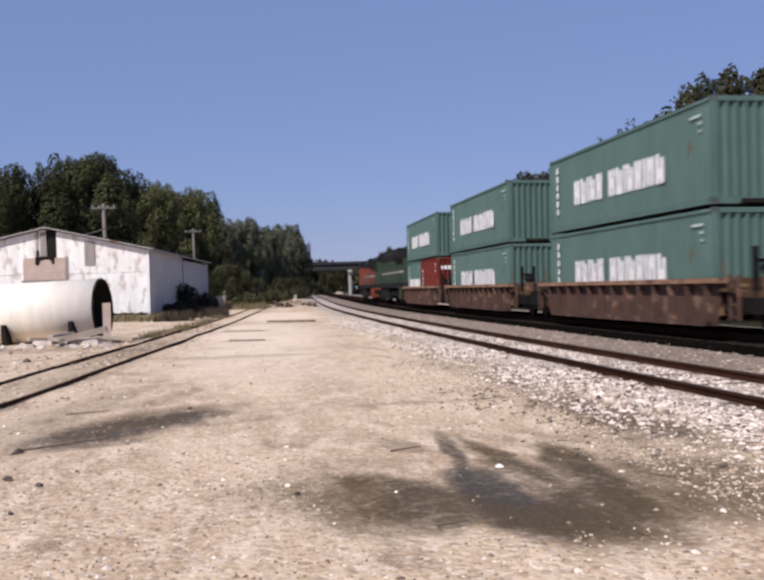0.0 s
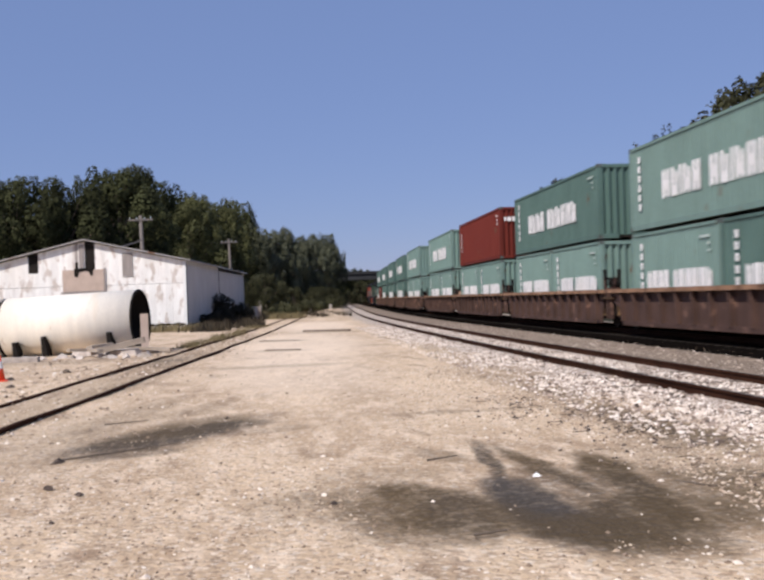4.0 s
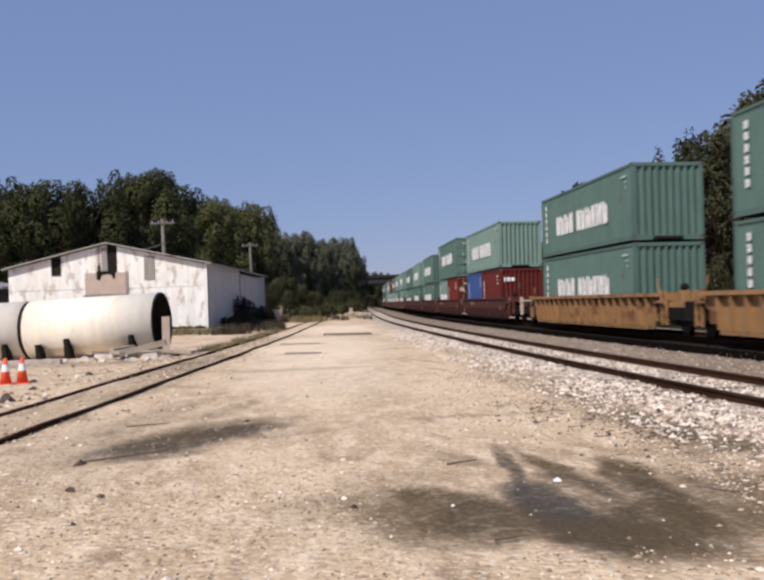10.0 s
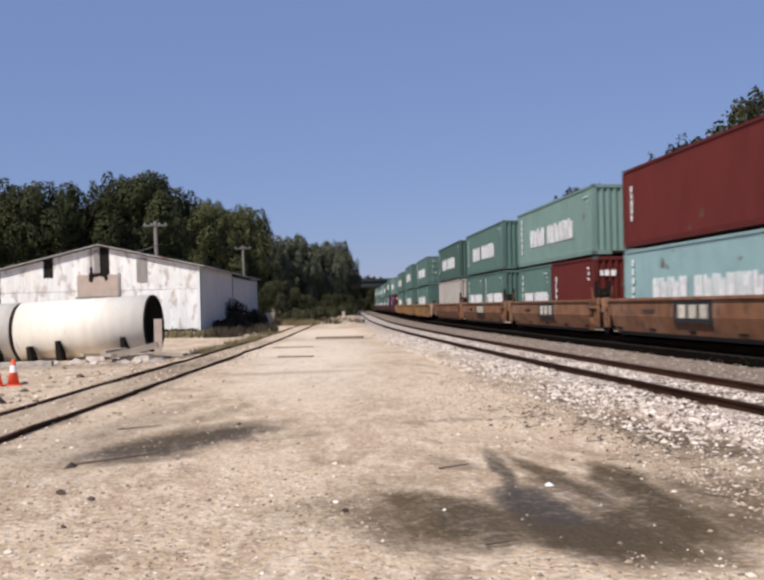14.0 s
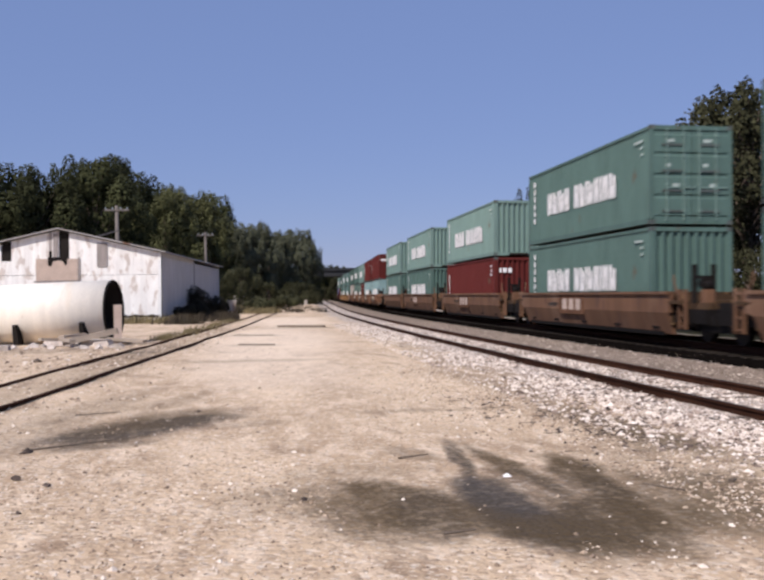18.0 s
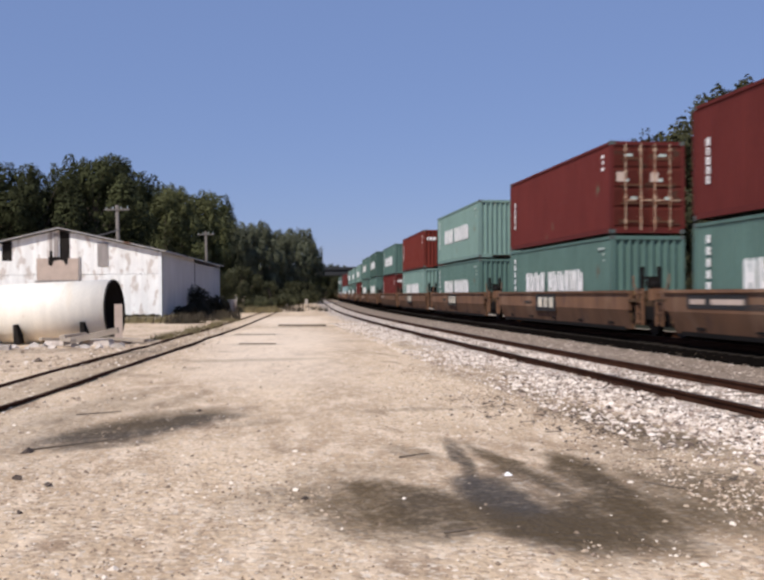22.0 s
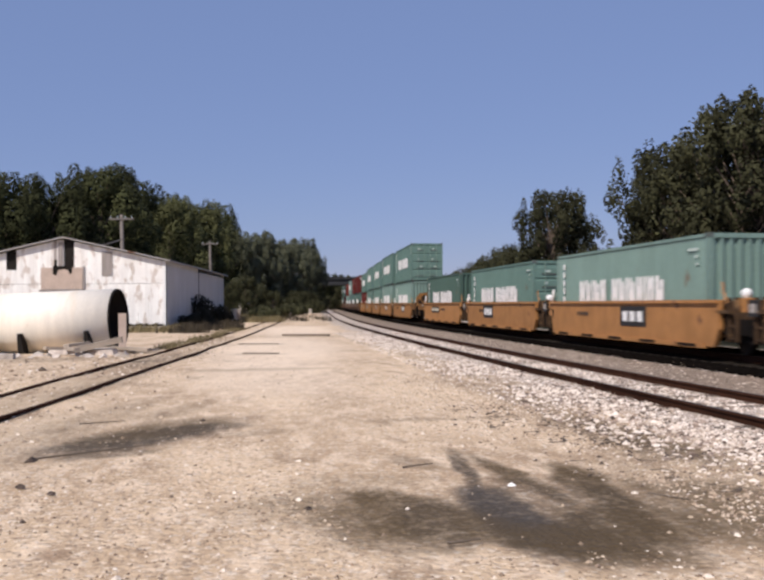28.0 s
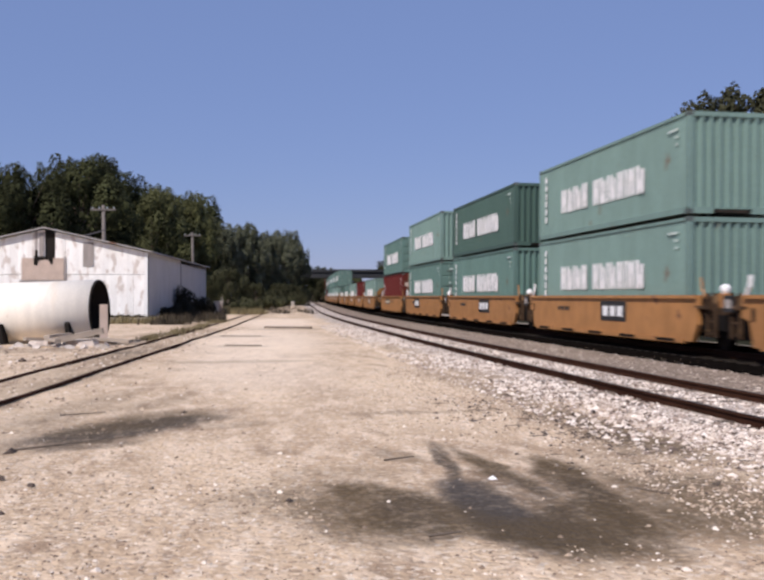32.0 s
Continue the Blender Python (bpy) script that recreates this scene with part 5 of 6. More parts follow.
def ring_pipe():
    """A big cream steel pipe lying on the yard, its open end towards the siding."""
    p = thing("steel_pipe", "large cream-painted steel pipe with an open end", "pipe", m=pose(-3.97, 34.6, 1.12, 0, -1.8, -12.0))
    r, k = 1.06, 48
    def barrel(x0, x1, ro, ri):
        sh = Shape()
        for x, q in ((x0, ro), (x1, ro), (x1, ri), (x0, ri)):
            sh.v += [(x, q * math.cos(math.tau * i / k), q * math.sin(math.tau * i / k)) for i in range(k)]
        for a in range(4):
            c = (a + 1) % 4
            sh.f += [(a * k + i, a * k + (i + 1) % k, c * k + (i + 1) % k, c * k + i) for i in range(k)]
        return sh
    part("barrel", barrel(-4.65, 0.0, r, r - 0.05), M["pipe"], p, "cream-painted steel barrel", True)
    part("barrel", barrel(-10.5, -4.8, r, r - 0.05), M["pipe"], p, "cream-painted steel barrel", True)
    part("joint_band", barrel(-4.85, -4.60, r - 0.04, r - 0.12), M["void"], p, "dark joint", True)
    # layer inside the barrel, its shade put into the colour
    part("lining", barrel(-10.3, -0.03, r - 0.055, r - 0.075), M["void"], p, "near-black layer for the shade inside", True)
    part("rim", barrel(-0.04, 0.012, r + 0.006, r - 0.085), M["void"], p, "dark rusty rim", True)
    for x, z in ((-0.70, 0.80), (-2.98, 0.80), (-4.0, 0.66), (-5.2, 0.74)):
        s = Shape().prism([(-0.10, -1.14), (0.13, -1.14), (0.0, -1.14 + z), (-0.11, -1.14 + z)], 0, 0.42, Matrix(((1, 0, 0, x), (0, 0, 1, -1.22), (0, 1, 0, 0), (0, 0, 0, 1))))
        part("chock", s, M["void"], p, "dark wedge under the barrel")
    return p


ring_pipe()


def cone(m):
    c = thing("traffic_cone", "faded orange traffic cone on the yard", "traffic cone", "cones by the pipe", m=m)
    part("base", Shape().box(-0.17, 0.17, -0.17, 0.17, 0, 0.035, c=0.04), M["cone"], c)
    part("body", Shape().tube((0, 0, 0.035), (0, 0, 0.60), 0.13, 0.035, k=16), M["cone"], c, smooth=True)
    # pale band on the cone: sun glare put into the colour
    part("collar", Shape().tube((0, 0, 0.30), (0, 0, 0.46), 0.089, 0.063, k=16, caps=False), M["letter"], c, "pale band painted for the cone's glare", True)
    return c


first = cone(pose(-6.13, 22.8, 0.0))
copy_thing(first, pose(-5.80, 22.95, 0.0, 0, 0, 20))
copy_thing(first, pose(-6.65, 23.2, 0.0, 0, 0, 40))


# lumber heap at the pipe's open end
rnd = random.Random(5)
for i in range(7):
    l, w = rnd.uniform(0.7, 1.7), rnd.uniform(0.16, 0.34)
    sh = Shape().box(-l / 2, l / 2, -w / 2, w / 2, 0, 0.09)
    solid("plank", sh, M["timber"], "weathered grey plank in a scrap heap", "plank", "scrap lumber", m=pose(-4.35 + rnd.uniform(-1.1, 1.0), 33.0 + rnd.uniform(-1.3, 1.2), 0.02 + 0.09 * (i % 4), rnd.uniform(-3, 3), rnd.uniform(-4, 4), rnd.uniform(-60, 60)))


solid("plank", Shape().box(-0.13, 0.13, -0.03, 0.03, 0, 1.32), M["hatch"], "tan plank leaning in the open end of a pipe", "plank", "scrap lumber", m=pose(-3.74, 33.58, 0.02, -4, 0, 8))


def broken_slab(m, l, w, h, label):
    """A lump of broken concrete, its corners knocked off."""
    pick = random.Random(int(l * 100))
    ring = [(l / 2 * math.cos(a) * pick.uniform(0.85, 1.15), w / 2 * math.sin(a) * pick.uniform(0.85, 1.15)) for a in (0.3, 0.9, 1.7, 2.5, 3.4, 4.1, 5.0, 5.7)]
    return solid("concrete_slab", Shape().prism(ring, 0, h, top=0.86), M["stone"], label, "concrete slab", "broken concrete by the pipe", m=m)


broken_slab(pose(-4.35, 32.75, 0.0, 3, 0, -20), 1.3, 0.8, 0.20, "broken grey concrete slab beside the pipe's open end")
broken_slab(pose(-5.6, 33.0, 0.0, -4, 2, 15), 0.9, 0.6, 0.16, "broken grey concrete lump beside the pipe")
solid("concrete_beam", Shape().box(-1.5, 1.5, -0.22, 0.22, 0, 0.15, c=0.03), M["stone"], "pale concrete beam lying in front of the pipe", "beam", m=pose(-8.15, 30.95, 0.0, 0, 0, 3))


sh = Shape().box(0, 1.75, -0.15, 0.15, 0, 0.19, c=0.04)
solid("beam", sh, M["timber"], "thick grey timber propped on rubble by the pipe", "beam", "scrap lumber", m=pose(-5.3, 32.35, 0.05, 0, -12, 6))


# utility poles with one wire
def utility_pole(x, y, h, turn):
    p = thing("utility_pole", "weathered wooden utility pole with a crossarm", "utility pole", "utility poles", m=pose(x, y, 0, 0, -1.2, turn))
    part("shaft", Shape().tube((0, 0, 0), (0, 0, h), 0.19, 0.13, k=12), M["pole"], p, smooth=True)
    arm = part("crossarm", Shape().box(-0.95, 0.95, -0.17, -0.06, h - 0.42, h - 0.28), M["pole"], p)
    for u in (-0.8, -0.3, 0.3, 0.8):
        part("insulator", Shape().tube((u, -0.115, h - 0.28), (u, -0.115, h - 0.12), 0.05, 0.035, k=8), M["zinc"], arm, "small insulator")
    return p


utility_pole(-8.6, 78.5, 8.75, 5)
utility_pole(-2.6, 112.0, 8.85, 5)
utility_pole(29.0, 142.0, 9.2, -12)
WIRE = Vector((-8.6, 78.4, 6.85)), Vector((-10.35, 71.2, 5.75))
wire = Shape()
for i in range(11):
    t = i / 10
    x, y, z = WIRE[0].lerp(WIRE[1], t) - Vector((0, 0, 0.4 * t * (1 - t)))
    wire.v += [(x + 0.05 * math.cos(q), y, z + 0.05 * math.sin(q)) for q in (0, 1.57, 3.14, 4.71)]
    if i:
        wire.f += [((i - 1) * 4 + j, (i - 1) * 4 + (j + 1) % 4, i * 4 + (j + 1) % 4, i * 4 + j) for j in range(4)]
solid("service_wire", wire, M["pole"], "drooping service wire from pole to barn", "wire")


# ---------------------------------------------------------------- bridge
def bridge():
    """The road bridge over the tracks."""
    b = thing("road_bridge", "dark steel girder road bridge on concrete piers", "bridge", m=pose(25.0, 228.0, 0, 0, 0, -6))
    part("girder", Shape().box(-60, 60, -0.3, 0.3, 6.0, 7.35), M["girder"], b, "dark steel girder")
    part("girder", Shape().box(-60, 60, 6.7, 7.3, 6.0, 7.35), M["girder"], b, "dark steel girder")
    part("deck", Shape().box(-60, 60, -0.7, 7.7, 7.35, 7.6), M["girder"], b, "dark deck")
    part("parapet", Shape().box(-60, 60, -0.7, -0.5, 7.6, 7.95), M["girder"], b)
    for x in (-24, -9.9, -8.0, 5.5, 24):
        p = part("pier_cap", Shape().box(x - 0.45, x + 0.45, -0.6, 7.6, 5.4, 6.0), M["concrete"], b)
        for y in (0.3, 3.5, 6.7):
            part("column", Shape().tube((x, y, -0.5), (x, y, 5.4), 0.36, k=14), M["concrete"], p)


bridge()


# ---------------------------------------------------------------- trees
def leaf_cloud(rng, blobs, count, size):
    """Many small leaf clumps: short bent leaf pairs strewn over and through a set of lobes."""
    sh = Shape()
    total = sum(b[3] ** 2 for b in blobs)
    for cx, cy, cz, r, flat in blobs:
        for _ in range(int(count * r * r / total)):
            d = Vector((rng.gauss(0, 1), rng.gauss(0, 1), rng.gauss(0, 1))).normalized()
            q = r * (0.62 + 0.42 * rng.random() ** 0.5) * (1 + 0.25 * noise.noise(d * 2.2 + Vector((cx, cy, cz))))
            p = Vector((cx + d.x * q, cy + d.y * q, cz + d.z * q * flat))
            n = (d + Vector((rng.uniform(-1, 1), rng.uniform(-1, 1), rng.uniform(-0.6, 1.2))) * 0.8).normalized()
            a = n.orthogonal().normalized()
            a.rotate(Matrix.Rotation(rng.uniform(0, 6.28), 3, n))
            b = n.cross(a)
            s = size * rng.uniform(0.6, 1.4)
            o = len(sh.v)
            lobe = (d * 0.85 + n * 0.45).normalized()
            for u, v, w in ((-0.5, 0, 0), (0, -0.42, 0.12), (0.5, 0, 0), (0, 0.42, 0.12), (0.1, 0.1, 0.34)):
                sh.v.append(tuple(p + a * (u * s) + b * (v * s) + n * (w * s)))
                sh.n.append(tuple(lobe))
            sh.f += [(o, o + 1, o + 4), (o + 1, o + 2, o + 4), (o + 2, o + 3, o + 4), (o + 3, o, o + 4)]
    return sh


def tree_kind(seed, h, spread, leaf, clumps=22, count=20000, size=0.24, open_=0.0, bare=0.16, upright=1.4, tufts=30):
    """A tree: trunk and limbs, and a crown of upright billows with tufts along its outline; bare: share of the height below the crown."""
    rng = random.Random(seed)
    t = thing("tree", "broad leafy tree with a full dark green crown", "tree", "trees")
    wood, blobs = Shape(), []
    wood.tube((0, 0, -0.2), (0.1, 0.1, h * 0.35), 0.022 * h, 0.016 * h, k=10)
    wood.tube((0.1, 0.1, h * 0.35), (0, 0, h * 0.75), 0.016 * h, 0.006 * h, k=8)
    middle, rise = (bare + 0.98) / 2, (0.98 - bare) / 2 + 0.06
    for i in range(clumps):
        a = i * 2.399 + rng.uniform(-0.4, 0.4)
        lev = bare + (0.95 - bare) * ((i + 0.5) / clumps) ** 0.85
        reach = spread * math.sqrt(max(0.05, 1 - ((lev - middle * 0.9) / rise) ** 2)) * rng.uniform(0.5, 1.0)
        p = Vector((math.cos(a) * reach * 0.76, math.sin(a) * reach * 0.76, h * lev))
        r = spread * rng.uniform(0.22, 0.36) * (1.05 - 0.40 * lev) * (1 - open_)
        tall = upright * rng.uniform(0.8, 1.25)
        p.z = min(p.z, h - r * tall * 0.95)
        blobs.append((p.x, p.y, p.z, r, tall))
        wood.tube((0.05, 0.05, h * max(0.2, lev * 0.62)), tuple(p), 0.008 * h, 0.002 * h, k=5)
    for i in range(tufts):
        a, up = rng.uniform(0, 6.28), rng.uniform(0.45, 0.97)
        reach = spread * math.sqrt(max(0.03, 1 - ((up - middle * 0.9) / rise) ** 2)) * rng.uniform(0.7, 1.02)
        blobs.append((math.cos(a) * reach, math.sin(a) * reach, h * up, spread * rng.uniform(0.06, 0.11), 1.5 * upright))
    part("trunk", wood, M["bark"], t, "grey-brown trunk and limbs")
    crown = leaf_cloud(rng, blobs, count, size)
    BASE.append(max(v[2] for v in crown.v))
    part("crown", crown, M[leaf], t, "crown of small dark green leaves")
    return t


BASE = []  # heights of the kinds
KINDS = [
    tree_kind(1, 17, 6.6, "leaf_a", clumps=30, count=26000), tree_kind(2, 15, 6.0, "leaf_b", clumps=26, count=24000), tree_kind(3, 13.5, 5.2, "leaf_a", clumps=24, upright=1.6),
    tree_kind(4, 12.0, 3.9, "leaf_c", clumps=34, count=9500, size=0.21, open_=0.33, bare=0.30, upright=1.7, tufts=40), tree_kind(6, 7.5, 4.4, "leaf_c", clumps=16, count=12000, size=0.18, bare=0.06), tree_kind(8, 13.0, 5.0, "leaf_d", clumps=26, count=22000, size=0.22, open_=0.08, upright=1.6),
]
USED = set()


def plant(kind, x, y, h, turn):
    f = h / BASE[kind]
    m = pose(x, y, -0.05, 0, 0, turn) @ Matrix.Scale(f, 4)
    if kind in USED:
        copy_thing(KINDS[kind], m)
    else:
        USED.add(kind)
        KINDS[kind].matrix_basis = m


def bearing(deg, d):
    return d * math.sin(radians(deg)), d * math.cos(radians(deg))


TREES = [  # kind, bearing right of the track, distance, height
    (0, -17.5, 118, 15.6), (1, -14.6, 112, 15.9), (0, -12.2, 112, 14.9), (2, -13.2, 100, 14.9), (0, -9.9, 114, 16.6), (0, -8.2, 118, 18.0), (2, -6.9, 122, 17.6),
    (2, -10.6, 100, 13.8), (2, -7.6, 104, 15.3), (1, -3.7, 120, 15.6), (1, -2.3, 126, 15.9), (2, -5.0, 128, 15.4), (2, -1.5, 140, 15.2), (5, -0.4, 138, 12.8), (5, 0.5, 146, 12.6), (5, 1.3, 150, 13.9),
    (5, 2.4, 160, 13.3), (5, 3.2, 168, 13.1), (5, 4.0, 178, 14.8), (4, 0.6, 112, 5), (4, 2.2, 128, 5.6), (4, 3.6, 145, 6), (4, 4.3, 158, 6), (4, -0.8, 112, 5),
    (4, -15.6, 95, 7), (4, 4.9, 172, 5.4), (0, -20.5, 120, 16.6), (1, -23.5, 118, 18), (4, 3.2, 130, 4.2), (4, 4.0, 148, 4.6),
    (3, 31.0, 52, 12.4), (3, 28.2, 56, 12.1), (3, 25.2, 60, 10.0), (3, 24.7, 66, 11.9), (3, 26.8, 62, 10.6), (3, 29.6, 50, 11.6), (4, 26.5, 52, 6.0), (4, 29.5, 48, 6.0), (4, 23.2, 60, 5.6), (4, 21.1, 74, 9.0),
    (3, 18.5, 86, 11.5), (4, 20.0, 84, 7.4), (4, 17.0, 96, 11.7), (4, 16.0, 112, 12.9), (4, 15.2, 128, 12.6), (4, 14.4, 150, 12.6), (4, 13.6, 178, 12.8), (4, 12.6, 215, 13), (4, 14.9, 140, 12.6), (3, 34.5, 48, 11.2), (4, 33.0, 45, 6.5),
    (2, 4.8, 262, 11.1), (2, 6.0, 270, 9.5), (2, 7.2, 280, 8.5), (4, 5.5, 255, 6), (4, 8.6, 300, 7.7), (3, 19.2, 88, 11.5), (2, 10.2, 262, 11.9), (2, 11.1, 264, 11.0), (4, 6.2, 262, 10.0), (4, 18.6, 82, 8.0),
]
for i, (kind, deg, d, h) in enumerate(TREES):
    plant(kind, *bearing(deg, d), h, i * 67 % 360)

# far woods beyond the bridge
rnd = random.Random(9)
woods = leaf_cloud(rnd, [(bearing(a, d)[0], bearing(a, d)[1], hh * 0.5, hh * 0.55, 1.0) for a, d, hh in [(-30 + i * 1.35 + rnd.uniform(-0.4, 0.4), rnd.uniform(300, 420), rnd.uniform(7, 11)) for i in range(60)]], 26000, 1.5)
solid("far_woods", woods, M["leaf_a"], "distant line of dark green woods", "woods", kind="stuff")


# ---------------------------------------------------------------- loose stones, sticks and weeds
def island_material(name, tones):
    """Stones or blades that each take a tone of their own."""
    m = bpy.data.materials.new(name)
    m.use_nodes = True
    n, k = m.node_tree.nodes, m.node_tree.links.new
    geo, rp = n.new("ShaderNodeNewGeometry"), n.new("ShaderNodeValToRGB")
    rp.color_ramp.interpolation = "CONSTANT"
    while len(rp.color_ramp.elements) < len(tones):
        rp.color_ramp.elements.new(0.5)
    for i, (e, c) in enumerate(zip(rp.color_ramp.elements, tones)):
        e.position, e.color = i / len(tones), (*c, 1)
    k(geo.outputs["Random Per Island"], rp.inputs[0])
    k(rp.outputs[0], n["Principled BSDF"].inputs["Base Color"])
    n["Principled BSDF"].inputs["Roughness"].default_value = 0.95
    return m


PALE_STONES = island_material("mixed_pale_stones", [(0.68, 0.59, 0.50), (0.50, 0.42, 0.345), (0.80, 0.72, 0.64), (0.38, 0.30, 0.245), (0.62, 0.53, 0.445), (0.22, 0.165, 0.13), (0.74, 0.65, 0.56), (0.58, 0.49, 0.41), (0.30, 0.235, 0.19), (0.10, 0.072, 0.056)])
PEBBLES = island_material("mixed_pebbles", [(0.46, 0.36, 0.26), (0.30, 0.22, 0.155), (0.52, 0.42, 0.32), (0.15, 0.105, 0.075), (0.42, 0.32, 0.23), (0.22, 0.16, 0.11), (0.72, 0.63, 0.53)])


def stones(rng, spots):
    """Angular stones: (x, y, z, size) each."""
    sh = Shape()
    for x, y, z, r in spots:
        o = len(sh.v)
        a = rng.uniform(0, 3.14)
        ca, sa = math.cos(a), math.sin(a)
        for u, v, w in ((1, 0, 0), (0, 1, 0), (-1, 0, 0), (0, -1, 0), (0.1, 0, 0.75), (0.55, 0.5, 0.5), (-0.5, -0.55, 0.45)):
            f = r * rng.uniform(0.7, 1.2)
            u, v, w = u * f * 1.2, v * f * 0.9, w * f
            sh.v.append((x + u * ca - v * sa, y + u * sa + v * ca, z + w - r * 0.15))
        sh.f += [tuple(o + i for i in t) for t in ((0, 1, 5), (5, 1, 4), (0, 5, 4), (1, 2, 4), (2, 3, 6), (2, 6, 4), (3, 4, 6), (3, 0, 4))]
    return sh


rng = random.Random(12)
GREY_STONES = island_material("mixed_grey_stones", [(0.38, 0.31, 0.25), (0.22, 0.17, 0.13), (0.54, 0.46, 0.39), (0.09, 0.065, 0.048), (0.30, 0.24, 0.19), (0.14, 0.105, 0.08)])
spots, between = [], []
for _ in range(46000):
    s = 5 + 48 * rng.random() ** 1.6
    d = rng.choice((rng.uniform(-8.4, -6.35), rng.gauss(-7.1, 0.45), rng.gauss(-7.0, 0.4), rng.uniform(-6.1, -4.85), rng.uniform(-4.5, -2.3), rng.uniform(-4.5, -2.3), rng.uniform(-4.5, -2.3)))
    x, y, _ = line(s, d)
    r = rng.uniform(0.018, 0.04) if rng.random() < 0.88 else rng.uniform(0.04, 0.065)
    (between if d > -4.6 else spots).append((x, y, bed_height(x, y), r))
solid("ballast_stones", stones(rng, between), GREY_STONES, "grey ballast stones between the two tracks", "ballast", kind="stuff")
solid("ballast_stones", stones(rng, spots), PALE_STONES, "coarse pale ballast stones along the tracks", "ballast", kind="stuff")
spots = []
for _ in range(12000):
    d = 0.8 + 29 * rng.random() ** 1.6
    a = radians(rng.uniform(-25, 38))
    x, y = d * math.sin(a), d * math.cos(a)
    if 0.7 < x < 3.2 and 5.8 < y < 10.3 and rng.random() < 0.9:
        continue
    spots.append((x, y, bed_height(x, y) + 0.035 * noise.noise((x * 0.45, y * 0.3, 0.0)), rng.uniform(0.005, 0.016) if rng.random() < 0.88 else rng.uniform(0.015, 0.035)))
for _ in range(5000):  # gravel strewn beside the ballast
    s = 5.5 + 16 * rng.random() ** 1.4
    x, y, _ = line(s, -8.2 - abs(rng.gauss(0, 0.9)))
    if x < 3.5 and y < 11 and rng.random() < 0.95:
        continue
    spots.append((x, y, bed_height(x, y) + 0.035 * noise.noise((x * 0.45, y * 0.3, 0.0)), rng.uniform(0.008, 0.026)))
for _ in range(3000):  # coarser grit close by
    y = rng.uniform(4.4, 9.5)
    x = rng.uniform(-0.4, 0.6) * y
    if not (0.8 < x < 3.4 and 6.0 < y):
        spots.append((x, y, bed_height(x, y) + 0.035 * noise.noise((x * 0.45, y * 0.3, 0.0)), rng.uniform(0.008, 0.02)))
for _ in range(1800):
    y = 9 + 45 * rng.random() ** 1.5
    x = -4.35 + (y - 10) * 0.109 + rng.gauss(0, 0.75)
    spots.append((x, y, 0.0, rng.uniform(0.015, 0.05)))
for _ in range(700):
    y = rng.uniform(15, 36)
    spots.append((-4.0 + (y - 15) * 0.06 - abs(rng.gauss(0, 2.6)), y, 0.0, rng.uniform(0.02, 0.07)))
solid("pebbles", stones(rng, spots), PEBBLES, "small loose pebbles strewn over the yard", "pebbles", kind="stuff")


def single_stone(name, x, y, r, mat, label):
    return solid(name, stones(random.Random(int(x * 100)), [(0, 0, 0, r)]), mat, label, "stone", m=pose(x, y, bed_height(x, y) + 0.01))


single_stone("stone", 2.36, 8.16, 0.055, M["letter"], "bright white stone on the oil stain")
single_stone("stone", -2.08, 10.41, 0.09, M["dark_stone"], "dark lump of dirt on the gravel")
single_stone("stone", -4.98, 18.55, 0.24, M["dark_stone"], "dark lump of dirt beside the siding")
single_stone("stone", -4.77, 25.3, 0.12, M["dark_stone"], "dark stone beside the siding")
single_stone("stone", -5.12, 21.1, 0.11, M["dark_stone"], "dark stone beside the siding")
single_stone("stone", -1.55, 8.6, 0.04, M["dark_stone"], "small dark stone on the gravel")
single_stone("clod", -1.88, 8.95, 0.05, M["dark_stone"], "dark clod on the pale gravel")
single_stone("clod", -1.56, 7.52, 0.035, M["dark_stone"], "dark clod on the pale gravel")
single_stone("clod", -5.68, 23.35, 0.11, M["dark_stone"], "dark clod beside the siding")
single_stone("clod", -0.45, 13.66, 0.06, M["dark_stone"], "dark clod behind the oil stain")
single_stone("stone", 0.55, 7.6, 0.03, M["dark_stone"], "small dark stone on the gravel")
single_stone("stone", 5.05, 12.6, 0.07, M["dark_stone"], "dark stone among the ballast")
for x, y, l, turn in ((1.49, 6.28, 0.24, 8), (3.44, 7.42, 0.40, -62), (-1.48, 10.9, 1.4, 34), (1.75, 9.3, 0.35, 20), (-1.78, 13.57, 0.6, 17)):
    solid("stick", Shape().tube((-l / 2, 0, 0.012), (l / 2, 0.02, 0.018), 0.010, 0.006, k=6), M["tie"], "dark weathered stick lying on gravel", "stick", "sticks", m=pose(x, y, bed_height(x, y) + 0.01, 0, 0, turn))


for x, y, l, turn, h in ((3.5, 48.85, 2.5, -25, 0.09), (0.92, 39.5, 1.65, -21, 0.025), (0.83, 32.0, 1.2, -20, 0.02)):
    solid("timber", Shape().box(-l / 2, l / 2, -0.12, 0.12, -0.08, h, c=0.02), M["tie"], "old timber half buried in the gravel yard", "timber", "half-buried timbers", m=pose(x, y, 0.0, 0, 0, turn))


rng = random.Random(21)


# bark, twigs and dark dirt strewn along the edge of the crushed stone
litter_rng = random.Random(404)
twigs, crumbs = Shape(), []
